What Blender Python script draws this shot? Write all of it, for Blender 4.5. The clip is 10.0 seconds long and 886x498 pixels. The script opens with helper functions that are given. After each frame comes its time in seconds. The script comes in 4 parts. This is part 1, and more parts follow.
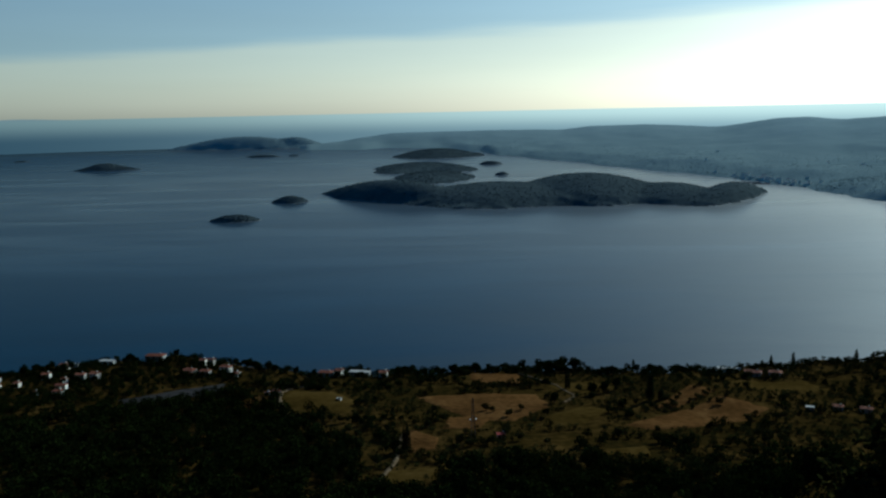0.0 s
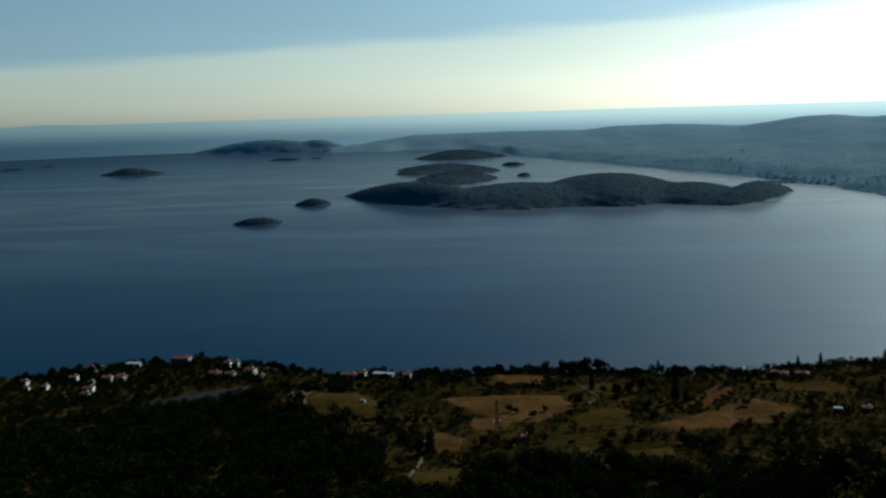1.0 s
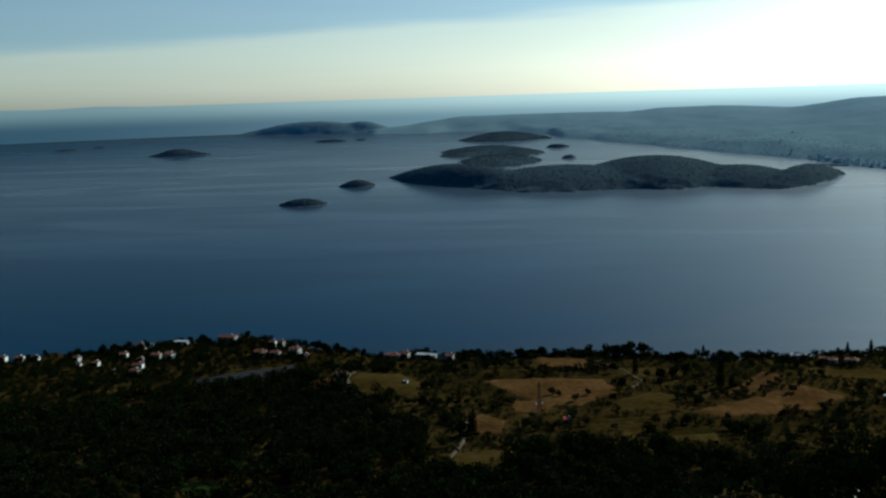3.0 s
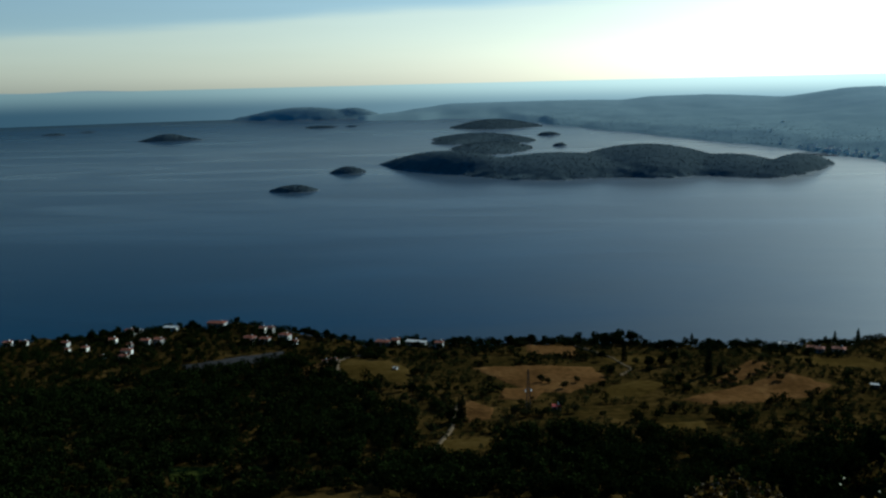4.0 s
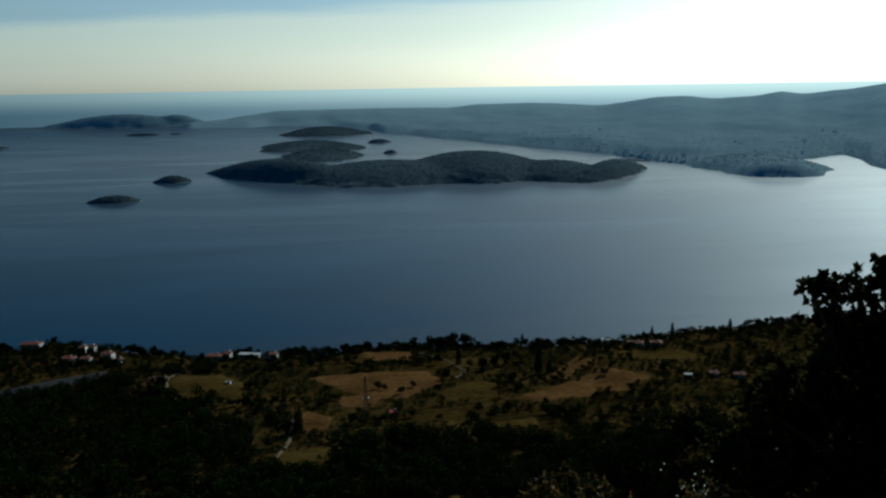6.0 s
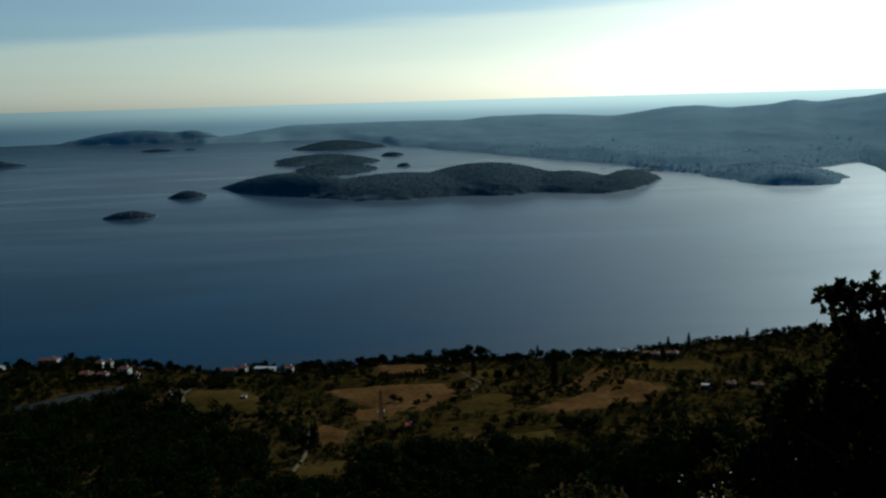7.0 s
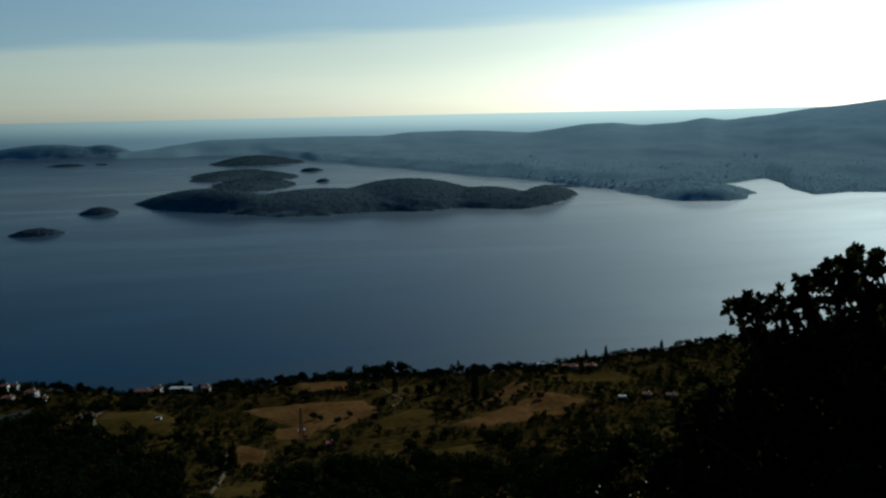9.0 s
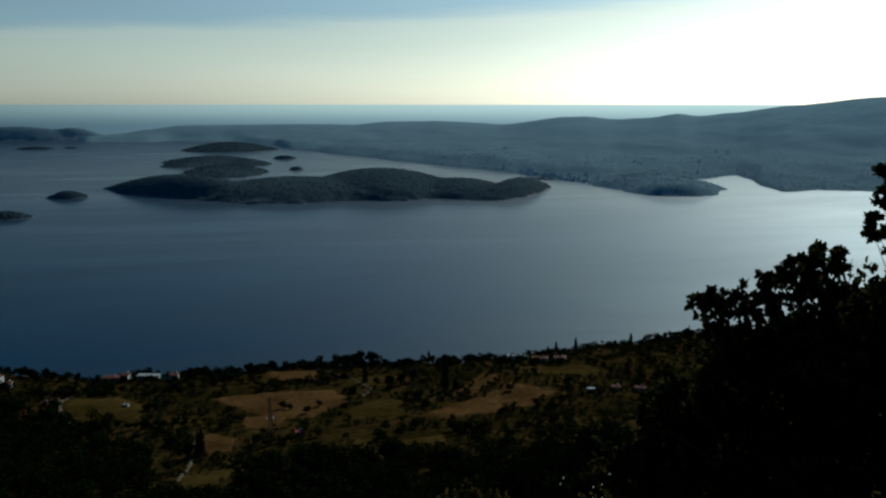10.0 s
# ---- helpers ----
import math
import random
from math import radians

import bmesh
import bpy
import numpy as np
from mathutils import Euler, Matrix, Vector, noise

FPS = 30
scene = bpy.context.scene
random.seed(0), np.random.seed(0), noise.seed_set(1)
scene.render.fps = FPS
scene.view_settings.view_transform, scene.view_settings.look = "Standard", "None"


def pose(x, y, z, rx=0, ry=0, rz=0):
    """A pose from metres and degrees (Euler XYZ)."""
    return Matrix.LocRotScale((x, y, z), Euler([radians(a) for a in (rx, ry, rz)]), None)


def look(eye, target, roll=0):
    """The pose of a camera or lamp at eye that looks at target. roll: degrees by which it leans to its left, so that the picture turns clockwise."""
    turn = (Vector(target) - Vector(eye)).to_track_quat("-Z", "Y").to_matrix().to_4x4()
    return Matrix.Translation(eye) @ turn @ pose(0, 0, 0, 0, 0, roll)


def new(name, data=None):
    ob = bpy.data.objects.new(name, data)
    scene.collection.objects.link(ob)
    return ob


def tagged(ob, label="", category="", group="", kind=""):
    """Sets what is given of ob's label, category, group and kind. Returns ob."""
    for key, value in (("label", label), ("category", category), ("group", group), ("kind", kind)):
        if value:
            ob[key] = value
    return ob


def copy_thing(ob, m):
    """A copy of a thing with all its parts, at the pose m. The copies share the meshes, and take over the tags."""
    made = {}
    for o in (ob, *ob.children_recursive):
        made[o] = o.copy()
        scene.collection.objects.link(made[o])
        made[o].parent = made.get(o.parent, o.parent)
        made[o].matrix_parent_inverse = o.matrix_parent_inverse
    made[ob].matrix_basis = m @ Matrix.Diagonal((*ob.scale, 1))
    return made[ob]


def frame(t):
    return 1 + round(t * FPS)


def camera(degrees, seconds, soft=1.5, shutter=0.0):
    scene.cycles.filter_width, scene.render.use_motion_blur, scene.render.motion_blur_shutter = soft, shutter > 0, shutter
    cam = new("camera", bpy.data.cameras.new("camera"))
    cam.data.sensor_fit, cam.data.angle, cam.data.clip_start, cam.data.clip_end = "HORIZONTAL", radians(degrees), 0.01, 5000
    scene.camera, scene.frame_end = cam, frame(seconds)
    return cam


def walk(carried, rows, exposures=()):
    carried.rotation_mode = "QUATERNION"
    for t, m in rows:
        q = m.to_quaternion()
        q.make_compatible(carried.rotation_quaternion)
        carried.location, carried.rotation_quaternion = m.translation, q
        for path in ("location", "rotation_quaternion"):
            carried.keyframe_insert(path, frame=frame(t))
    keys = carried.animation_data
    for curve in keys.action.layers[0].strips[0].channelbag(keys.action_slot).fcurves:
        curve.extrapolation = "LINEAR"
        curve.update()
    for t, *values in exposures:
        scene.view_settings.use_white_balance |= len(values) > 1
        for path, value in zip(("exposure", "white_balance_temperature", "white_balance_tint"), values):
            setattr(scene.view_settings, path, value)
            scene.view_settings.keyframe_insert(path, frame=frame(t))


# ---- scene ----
# Lookout on a steep coast: an islet-studded channel below, seen by a camera that turns where it stands.
EYE = 160.0
cam = camera(52.8, 10.0, soft=2.35)
# seconds, step aside (m), turn to the left, pitch, lean (degrees)
ROWS = [
    (0.0, 0.0, 0.000, -8.719, -1.229),
    (0.5, 0.0, 0.802, -9.150, -1.671),
    (1.0, 0.0, 1.473, -8.583, -1.812),
    (1.5, 0.0, 2.706, -8.874, -1.897),
    (2.0, 0.0, 3.941, -9.627, -1.968),
    (2.5, 0.0, 4.351, -9.365, -1.856),
    (4.0, 0.0, 3.726, -10.491, -1.405),
    (4.5, 0.0, 0.305, -10.082, -1.185),
    (5.0, 0.0, -4.909, -10.402, -0.460),
    (5.5, 0.0, -7.390, -10.551, -0.721),
    (7.0, 0.0, -6.217, -9.432, -1.683),
    (7.5, 0.0, -6.333, -9.810, -1.892),
    (8.0, 0.0, -7.447, -9.512, -1.459),
    (8.5, 0.0, -8.485, -8.986, -1.480),
    (9.0, 0.01, -11.419, -8.560, -1.240),
    (9.5, 0.035, -13.957, -8.831, -0.358),
    (10.0, 0.045, -13.197, -9.177, 0.017),
]
walk(cam, [(t, pose(x, 0, EYE, 90 + pitch, 0, yaw) @ pose(0, 0, 0, 0, 0, lean)) for t, x, yaw, pitch, lean in ROWS],
     exposures=[(t, stops, 5200, -11) for t, stops in ((0.0, -0.45), (1.0, -0.42), (2.0, -0.44), (2.5, -0.35), (4.5, -0.15), (5.0, -0.22), (5.5, -0.46), (8.0, -0.55), (10.0, -0.82))])

# ---- daylight: low sun ahead and to the right, veiled by haze ----
SUN_AZ, SUN_EL = 41.0, 27.0
world = bpy.data.worlds.new("sky")
scene.world = world
world.use_nodes = True
wn, wl = world.node_tree.nodes, world.node_tree.links
sky = wn.new("ShaderNodeTexSky")
sky.sky_type = "NISHITA"
sky.sun_disc = False
sky.sun_elevation, sky.sun_rotation = radians(SUN_EL), radians(SUN_AZ)
sky.altitude, sky.air_density, sky.dust_density, sky.ozone_density = 160, 1.0, 1.2, 2.5
wn["Background"].inputs["Strength"].default_value = 0.1
pale = wn.new("ShaderNodeHueSaturation")
wl.new(sky.outputs[0], pale.inputs["Color"])
# thin sheet of stratus whose upper edge climbs towards the sun
wc, ws, wx = wn.new("ShaderNodeTexCoord"), wn.new("ShaderNodeSeparateXYZ"), wn.new("ShaderNodeMapping")
wl.new(wc.outputs["Generated"], ws.inputs[0])
wl.new(wc.outputs["Generated"], wx.inputs["Vector"])
wx.inputs["Scale"].default_value = (2.0, 2.0, 26.0)
streak = wn.new("ShaderNodeTexNoise")
streak.inputs["Scale"].default_value, streak.inputs["Detail"].default_value = 1.5, 4.0
wl.new(wx.outputs[0], streak.inputs["Vector"])


def wmath(op, a, b):
    m = wn.new("ShaderNodeMath")
    m.operation = op
    for i, v in enumerate((a, b)):
        if isinstance(v, (int, float)):
            m.inputs[i].default_value = v
        else:
            wl.new(v, m.inputs[i])
    return m.outputs[0]


# haze near the horizon takes the colour out of the sky
haze = wn.new("ShaderNodeMapRange")
haze.interpolation_type = "SMOOTHSTEP"
haze.inputs["From Min"].default_value, haze.inputs["From Max"].default_value = 0.09, 0.3
haze.inputs["To Min"].default_value, haze.inputs["To Max"].default_value = 0.5, 1.7
wl.new(ws.outputs["Z"], haze.inputs[0])
wl.new(haze.outputs[0], pale.inputs["Saturation"])
edge = wmath("ADD", wmath("MULTIPLY", ws.outputs["X"], 0.055), 0.066)
edge = wmath("SUBTRACT", wmath("ADD", edge, wmath("MULTIPLY", streak.outputs[0], 0.03)), ws.outputs["Z"])
veil = wn.new("ShaderNodeMapRange")
veil.interpolation_type = "SMOOTHSTEP"
veil.inputs["From Min"].default_value, veil.inputs["From Max"].default_value = -0.012, 0.007
veil.inputs["To Min"].default_value, veil.inputs["To Max"].default_value = 0.93, 1.13
wl.new(edge, veil.inputs[0])
cloud = wn.new("ShaderNodeVectorMath")
cloud.operation = "SCALE"
wl.new(pale.outputs[0], cloud.inputs[0])
glow = wn.new("ShaderNodeMapRange")
glow.inputs["From Min"].default_value, glow.inputs["From Max"].default_value = 0.0, 0.1
glow.inputs["To Min"].default_value, glow.inputs["To Max"].default_value = 1.3, 1.0
wl.new(ws.outputs["Z"], glow.inputs[0])
sheet = wmath("MULTIPLY", veil.outputs[0], wmath("ADD", wmath("MULTIPLY", streak.outputs[0], 0.1), 0.95))
wl.new(wmath("MULTIPLY", sheet, glow.outputs[0]), cloud.inputs["Scale"])
# clear air above the sheet is bluer, the sheet itself creamy
cream = wn.new("ShaderNodeMix")
cream.data_type = "RGBA"
cream.inputs["A"].default_value, cream.inputs["B"].default_value = (0.93, 0.99, 1.05, 1), (1.11, 1.0, 0.88, 1)
shade = wn.new("ShaderNodeVectorMath")
shade.operation = "MULTIPLY"
wl.new(wmath("MULTIPLY", wmath("SUBTRACT", veil.outputs[0], 0.93), 5.0), cream.inputs["Factor"])
wl.new(cloud.outputs[0], shade.inputs[0])
wl.new(cream.outputs["Result"], shade.inputs[1])
wl.new(shade.outputs[0], wn["Background"].inputs["Color"])

sun = new("sun", bpy.data.lights.new("sun", "SUN"))
sun.data.energy, sun.data.angle, sun.data.color = 4.9, radians(2.0), (1.0, 0.95, 0.87)
sd = Vector((math.sin(radians(SUN_AZ)) * math.cos(radians(SUN_EL)), math.cos(radians(SUN_AZ)) * math.cos(radians(SUN_EL)), math.sin(radians(SUN_EL))))
sun.matrix_world = look(sd * 300 + Vector((0, 0, EYE)), (0, 0, EYE))


# ---- materials ----
def material(name, colours, scale=1.0, rough=0.8, bump=0.0, spec=0.3, translucent=0.0, by_island=False, detail=6.0, by_object=False):
    """Noise-mixed colours (dark, light) at two scales; bump in metres of relief; leaves let light through."""
    m = bpy.data.materials.new(name)
    m.use_nodes = True
    n, l = m.node_tree.nodes, m.node_tree.links
    b = n["Principled BSDF"]
    b.inputs["Roughness"].default_value = rough
    b.inputs["Specular IOR Level"].default_value = spec if rough < 1 else 0.0
    co = n.new("ShaderNodeNewGeometry")
    big, fine = n.new("ShaderNodeTexNoise"), n.new("ShaderNodeTexNoise")
    big.inputs["Scale"].default_value, fine.inputs["Scale"].default_value = scale * 0.13, scale
    big.inputs["Detail"].default_value, fine.inputs["Detail"].default_value = 3.0, detail
    l.new(co.outputs["Position"], big.inputs["Vector"])
    l.new(co.outputs["Position"], fine.inputs["Vector"])
    mix = n.new("ShaderNodeMath")
    mix.operation = "ADD"
    l.new(big.outputs[0], mix.inputs[0])
    l.new(fine.outputs[0], mix.inputs[1])
    half = n.new("ShaderNodeMath")
    half.operation = "MULTIPLY"
    half.inputs[1].default_value = 0.5
    l.new(mix.outputs[0], half.inputs[0])
    value = half.outputs[0]
    if by_island or by_object:
        src = n.new("ShaderNodeObjectInfo").outputs["Random"] if by_object else co.outputs["Random Per Island"]
        m2 = n.new("ShaderNodeMath")
        m2.operation = "MULTIPLY_ADD"
        m2.inputs[1].default_value = 0.36
        off = n.new("ShaderNodeMath")
        off.operation = "SUBTRACT"
        off.inputs[1].default_value = 0.18
        l.new(value, off.inputs[0])
        l.new(src, m2.inputs[0])
        l.new(off.outputs[0], m2.inputs[2])
        value = m2.outputs[0]
    ramp = n.new("ShaderNodeValToRGB")
    el = ramp.color_ramp.elements
    el[0].position, el[1].position = 0.33, 0.67
    el[0].color, el[1].color = (*colours[0], 1), (*colours[-1], 1)
    if len(colours) == 3:
        e = el.new(0.5)
        e.color = (*colours[1], 1)
    l.new(value, ramp.inputs[0])
    l.new(ramp.outputs[0], b.inputs["Base Color"])
    if bump:
        bp = n.new("ShaderNodeBump")
        bp.inputs["Distance"].default_value = bump
        bp.inputs["Strength"].default_value = 0.8
        l.new(fine.outputs[0], bp.inputs["Height"])
        l.new(bp.outputs[0], b.inputs["Normal"])
    if translucent:
        tr, ms = n.new("ShaderNodeBsdfTranslucent"), n.new("ShaderNodeMixShader")
        ms.inputs[0].default_value = translucent
        l.new(ramp.outputs[0], tr.inputs["Color"])
        l.new(b.outputs[0], ms.inputs[1])
        l.new(tr.outputs[0], ms.inputs[2])
        l.new(ms.outputs[0], n["Material Output"].inputs["Surface"])
    return m


SCRUB = material("scrub_ground", ((0.008, 0.0075, 0.002), (0.028, 0.017, 0.004), (0.066, 0.038, 0.01)), 0.25, 1.0, 0.4, 0.02)
EARTH = material("ploughed_earth", ((0.042, 0.02, 0.006), (0.085, 0.04, 0.012), (0.135, 0.068, 0.022)), 0.35, 1.0, 0.3, 0.02)
MEADOW = material("dry_meadow", ((0.022, 0.014, 0.003), (0.045, 0.027, 0.006), (0.072, 0.044, 0.012)), 0.3, 1.0, 0.25, 0.02)
GRASS = material("green_grass", ((0.016, 0.02, 0.003), (0.032, 0.036, 0.006), (0.05, 0.052, 0.01)), 0.4, 1.0, 0.2, 0.02)
STONY = material("stony_fallow", ((0.018, 0.017, 0.015), (0.03, 0.027, 0.025), (0.045, 0.041, 0.037)), 0.5, 1.0, 0.2, 0.02)
TRACK = material("gravel_track", ((0.08, 0.055, 0.03), (0.14, 0.1, 0.06)), 0.8, 1.0, 0.05, 0.02)
PINE = material("pine_foliage", ((0.004, 0.007, 0.002), (0.009, 0.014, 0.003), (0.019, 0.025, 0.006)), 0.6, 1.0, 0, 0.01, 0.1, True)
OLIVE = material("olive_foliage", ((0.013, 0.015, 0.004), (0.026, 0.028, 0.008), (0.048, 0.046, 0.015)), 0.6, 1.0, 0, 0.02, 0.15, True)
CYPRESS = material("cypress_foliage", ((0.006, 0.01, 0.004), (0.016, 0.022, 0.009)), 0.8, 1.0, 0, 0.03, 0.1, True)
BARK = material("bark", ((0.05, 0.038, 0.027), (0.13, 0.1, 0.075)), 9.0, 0.9, 0.01)
# Distance haze is put into the base colours of the islands.
HAZED_WOOD = material("hazed_island_pinewood", ((0.042, 0.053, 0.055), (0.056, 0.068, 0.069), (0.07, 0.084, 0.084)), 0.09, 1.0, 0.4, 0.02)
# Scrub of the opposite shore, paled and blued to carry the haze.
HAZED_SCRUB = material("hazed_coast_scrub", ((0.22, 0.275, 0.27), (0.25, 0.305, 0.3), (0.285, 0.34, 0.335)), 0.035, 1.0, 0.4, 0.03)
HAZED_ISLE = material("hazed_island_scrub", ((0.13, 0.165, 0.165), (0.15, 0.19, 0.19), (0.17, 0.21, 0.21)), 0.03, 1.0, 0.4, 0.02)
SHORE_ROCK = material("shore_limestone", ((0.05, 0.06, 0.065), (0.13, 0.14, 0.145)), 0.3, 0.9, 0.5)
# Far tree tufts carry the same haze in their colour.
HAZED_CANOPY = material("hazed_pinewood", ((0.044, 0.055, 0.057), (0.056, 0.068, 0.069), (0.066, 0.08, 0.08)), 0.09, 1.0, 0, 0.02, 0.1, True)
# Shore woods across the channel, haze mixed into their colour.
HAZED_COAST = material("hazed_coast_woods", ((0.165, 0.21, 0.206), (0.18, 0.225, 0.22), (0.2, 0.245, 0.238)), 0.05, 1.0, 0, 0.02, 0.1, True)
PLASTER = material("white_plaster", ((0.74, 0.69, 0.58), (0.84, 0.8, 0.7)), 0.9, 0.85, 0.01, 0.2, 0, False, 4.0, True)
STONE_WALL = material("grey_stone_wall", ((0.25, 0.24, 0.22), (0.42, 0.4, 0.36)), 1.5, 0.9, 0.03)
ROOF = material("terracotta_tiles", ((0.11, 0.032, 0.016), (0.19, 0.062, 0.032), (0.27, 0.1, 0.055)), 1.2, 0.9, 0.04, 0.1)
RED_SHEET = material("red_painted_sheet", ((0.22, 0.012, 0.004), (0.32, 0.022, 0.007)), 1.5, 0.6, 0.01, 0.2)
FLATROOF = material("pale_roof_tiles", ((0.26, 0.24, 0.21), (0.4, 0.37, 0.33)), 1.0, 0.9, 0.02, 0.1)
STEEL = material("weathered_steel", ((0.022, 0.023, 0.024), (0.045, 0.046, 0.048)), 2.0, 0.7, 0.0, 0.2)
CERAMIC = material("white_insulator", ((0.7, 0.7, 0.68), (0.82, 0.82, 0.8)), 5.0, 0.2, 0.0, 0.5)
PANE = material("dark_window_glass", ((0.015, 0.02, 0.025), (0.03, 0.035, 0.04)), 1.0, 0.08, 0.0, 0.5)
TIMBER = material("weathered_timber", ((0.1, 0.07, 0.045), (0.2, 0.14, 0.09)), 5.0, 0.8, 0.005)


def sea_material():
    """Ruffled water with calmer slicks drawn out by the wind between the islands."""
    m = bpy.data.materials.new("sea_water")
    m.use_nodes = True
    n, l = m.node_tree.nodes, m.node_tree.links
    ruffled, calm = n["Principled BSDF"], n.new("ShaderNodeBsdfPrincipled")
    co = n.new("ShaderNodeNewGeometry")

    def drift(sx, sy, turn, scale, detail, distortion):
        mp, ns = n.new("ShaderNodeMapping"), n.new("ShaderNodeTexNoise")
        mp.inputs["Scale"].default_value, mp.inputs["Rotation"].default_value = (sx, sy, 1.0), (0, 0, radians(turn))
        ns.inputs["Scale"].default_value, ns.inputs["Detail"].default_value, ns.inputs["Distortion"].default_value = scale, detail, distortion
        l.new(co.outputs["Position"], mp.inputs["Vector"])
        l.new(mp.outputs[0], ns.inputs["Vector"])
        return ns.outputs[0]

    def spread(src, a, b, lo, hi):
        mr = n.new("ShaderNodeMapRange")
        for name, v in (("From Min", a), ("From Max", b), ("To Min", lo), ("To Max", hi)):
            mr.inputs[name].default_value = v
        l.new(src, mr.inputs[0])
        return mr.outputs[0]

    wind = drift(0.0016, 0.0042, 12, 1.6, 5.0, 0.6)
    slick = drift(0.0009, 0.0036, -7, 1.9, 4.0, 1.6)
    deep = n.new("ShaderNodeValToRGB")
    deep.color_ramp.elements[0].position, deep.color_ramp.elements[1].position = 0.3, 0.75
    deep.color_ramp.elements[0].color, deep.color_ramp.elements[1].color = (0.0001, 0.009, 0.016, 1), (0.0002, 0.011, 0.02, 1)
    l.new(wind, deep.inputs[0])
    chop = n.new("ShaderNodeTexNoise")
    chop.inputs["Scale"].default_value, chop.inputs["Detail"].default_value = 0.12, 4.0
    l.new(co.outputs["Position"], chop.inputs["Vector"])
    bp = n.new("ShaderNodeBump")
    bp.inputs["Distance"].default_value, bp.inputs["Strength"].default_value = 0.3, 0.25
    l.new(chop.outputs[0], bp.inputs["Height"])
    for b, level in ((ruffled, 0.56), (calm, 0.19)):
        b.inputs["IOR"].default_value = 1.33
        b.inputs["Specular IOR Level"].default_value = level
        l.new(deep.outputs[0], b.inputs["Base Color"])
        l.new(bp.outputs[0], b.inputs["Normal"])
    l.new(spread(wind, 0.35, 0.7, 0.64, 0.6), ruffled.inputs["Roughness"])
    calm.inputs["Roughness"].default_value = 0.13
    mix = n.new("ShaderNodeMixShader")
    l.new(spread(slick, 0.42, 0.68, 0.28, 0.46), mix.inputs[0])
    l.new(ruffled.outputs[0], mix.inputs[1])
    l.new(calm.outputs[0], mix.inputs[2])
    l.new(mix.outputs[0], n["Material Output"].inputs["Surface"])
    return m


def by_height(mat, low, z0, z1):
    """Woods low down, giving way to the material's own haze-paled scrub higher up."""
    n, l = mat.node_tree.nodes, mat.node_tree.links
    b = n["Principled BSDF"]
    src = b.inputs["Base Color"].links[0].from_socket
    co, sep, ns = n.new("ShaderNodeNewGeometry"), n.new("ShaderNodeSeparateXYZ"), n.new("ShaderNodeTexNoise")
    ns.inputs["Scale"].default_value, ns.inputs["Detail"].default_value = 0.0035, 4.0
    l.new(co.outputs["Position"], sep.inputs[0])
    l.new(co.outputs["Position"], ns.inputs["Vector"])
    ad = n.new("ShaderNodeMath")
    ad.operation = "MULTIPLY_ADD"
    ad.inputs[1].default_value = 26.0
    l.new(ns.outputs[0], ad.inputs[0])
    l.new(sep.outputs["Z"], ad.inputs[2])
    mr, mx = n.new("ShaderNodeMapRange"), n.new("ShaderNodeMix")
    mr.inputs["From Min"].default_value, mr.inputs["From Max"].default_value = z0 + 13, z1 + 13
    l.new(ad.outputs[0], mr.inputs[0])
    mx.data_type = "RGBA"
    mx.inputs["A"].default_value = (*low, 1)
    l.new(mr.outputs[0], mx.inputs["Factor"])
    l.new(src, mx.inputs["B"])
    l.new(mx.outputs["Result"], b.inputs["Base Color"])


# Haze put into the colours: low woods deeper, the ridge paler.
by_height(HAZED_SCRUB, (0.17, 0.212, 0.208), 14.0, 120.0)


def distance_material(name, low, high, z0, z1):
    """The hazy distance beyond the sea sheet: a plain graded glow, brighter sunward."""
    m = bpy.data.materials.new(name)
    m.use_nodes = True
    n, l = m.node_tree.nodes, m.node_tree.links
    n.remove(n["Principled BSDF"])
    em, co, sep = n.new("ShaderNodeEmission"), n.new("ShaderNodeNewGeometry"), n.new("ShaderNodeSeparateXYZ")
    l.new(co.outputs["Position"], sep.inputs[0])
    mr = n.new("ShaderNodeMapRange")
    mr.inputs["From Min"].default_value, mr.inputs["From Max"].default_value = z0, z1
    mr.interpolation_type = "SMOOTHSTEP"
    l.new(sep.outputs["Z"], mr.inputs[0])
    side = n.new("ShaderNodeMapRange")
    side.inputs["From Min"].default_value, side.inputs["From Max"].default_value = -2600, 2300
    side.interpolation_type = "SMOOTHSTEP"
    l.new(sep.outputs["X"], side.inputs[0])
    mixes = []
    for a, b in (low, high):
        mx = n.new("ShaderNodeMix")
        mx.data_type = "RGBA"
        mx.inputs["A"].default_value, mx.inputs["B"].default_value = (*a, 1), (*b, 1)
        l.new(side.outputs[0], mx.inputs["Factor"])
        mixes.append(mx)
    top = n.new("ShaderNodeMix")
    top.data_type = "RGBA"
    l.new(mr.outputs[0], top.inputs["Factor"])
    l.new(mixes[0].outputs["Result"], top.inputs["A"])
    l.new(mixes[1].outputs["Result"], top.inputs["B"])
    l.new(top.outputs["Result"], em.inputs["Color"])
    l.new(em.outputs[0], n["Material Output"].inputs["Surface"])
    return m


SEA = sea_material()
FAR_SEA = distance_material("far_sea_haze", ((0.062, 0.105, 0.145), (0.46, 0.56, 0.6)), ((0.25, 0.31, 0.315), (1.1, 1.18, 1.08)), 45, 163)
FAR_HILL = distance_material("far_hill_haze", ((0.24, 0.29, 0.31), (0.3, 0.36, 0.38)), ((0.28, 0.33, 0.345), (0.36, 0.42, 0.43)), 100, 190)


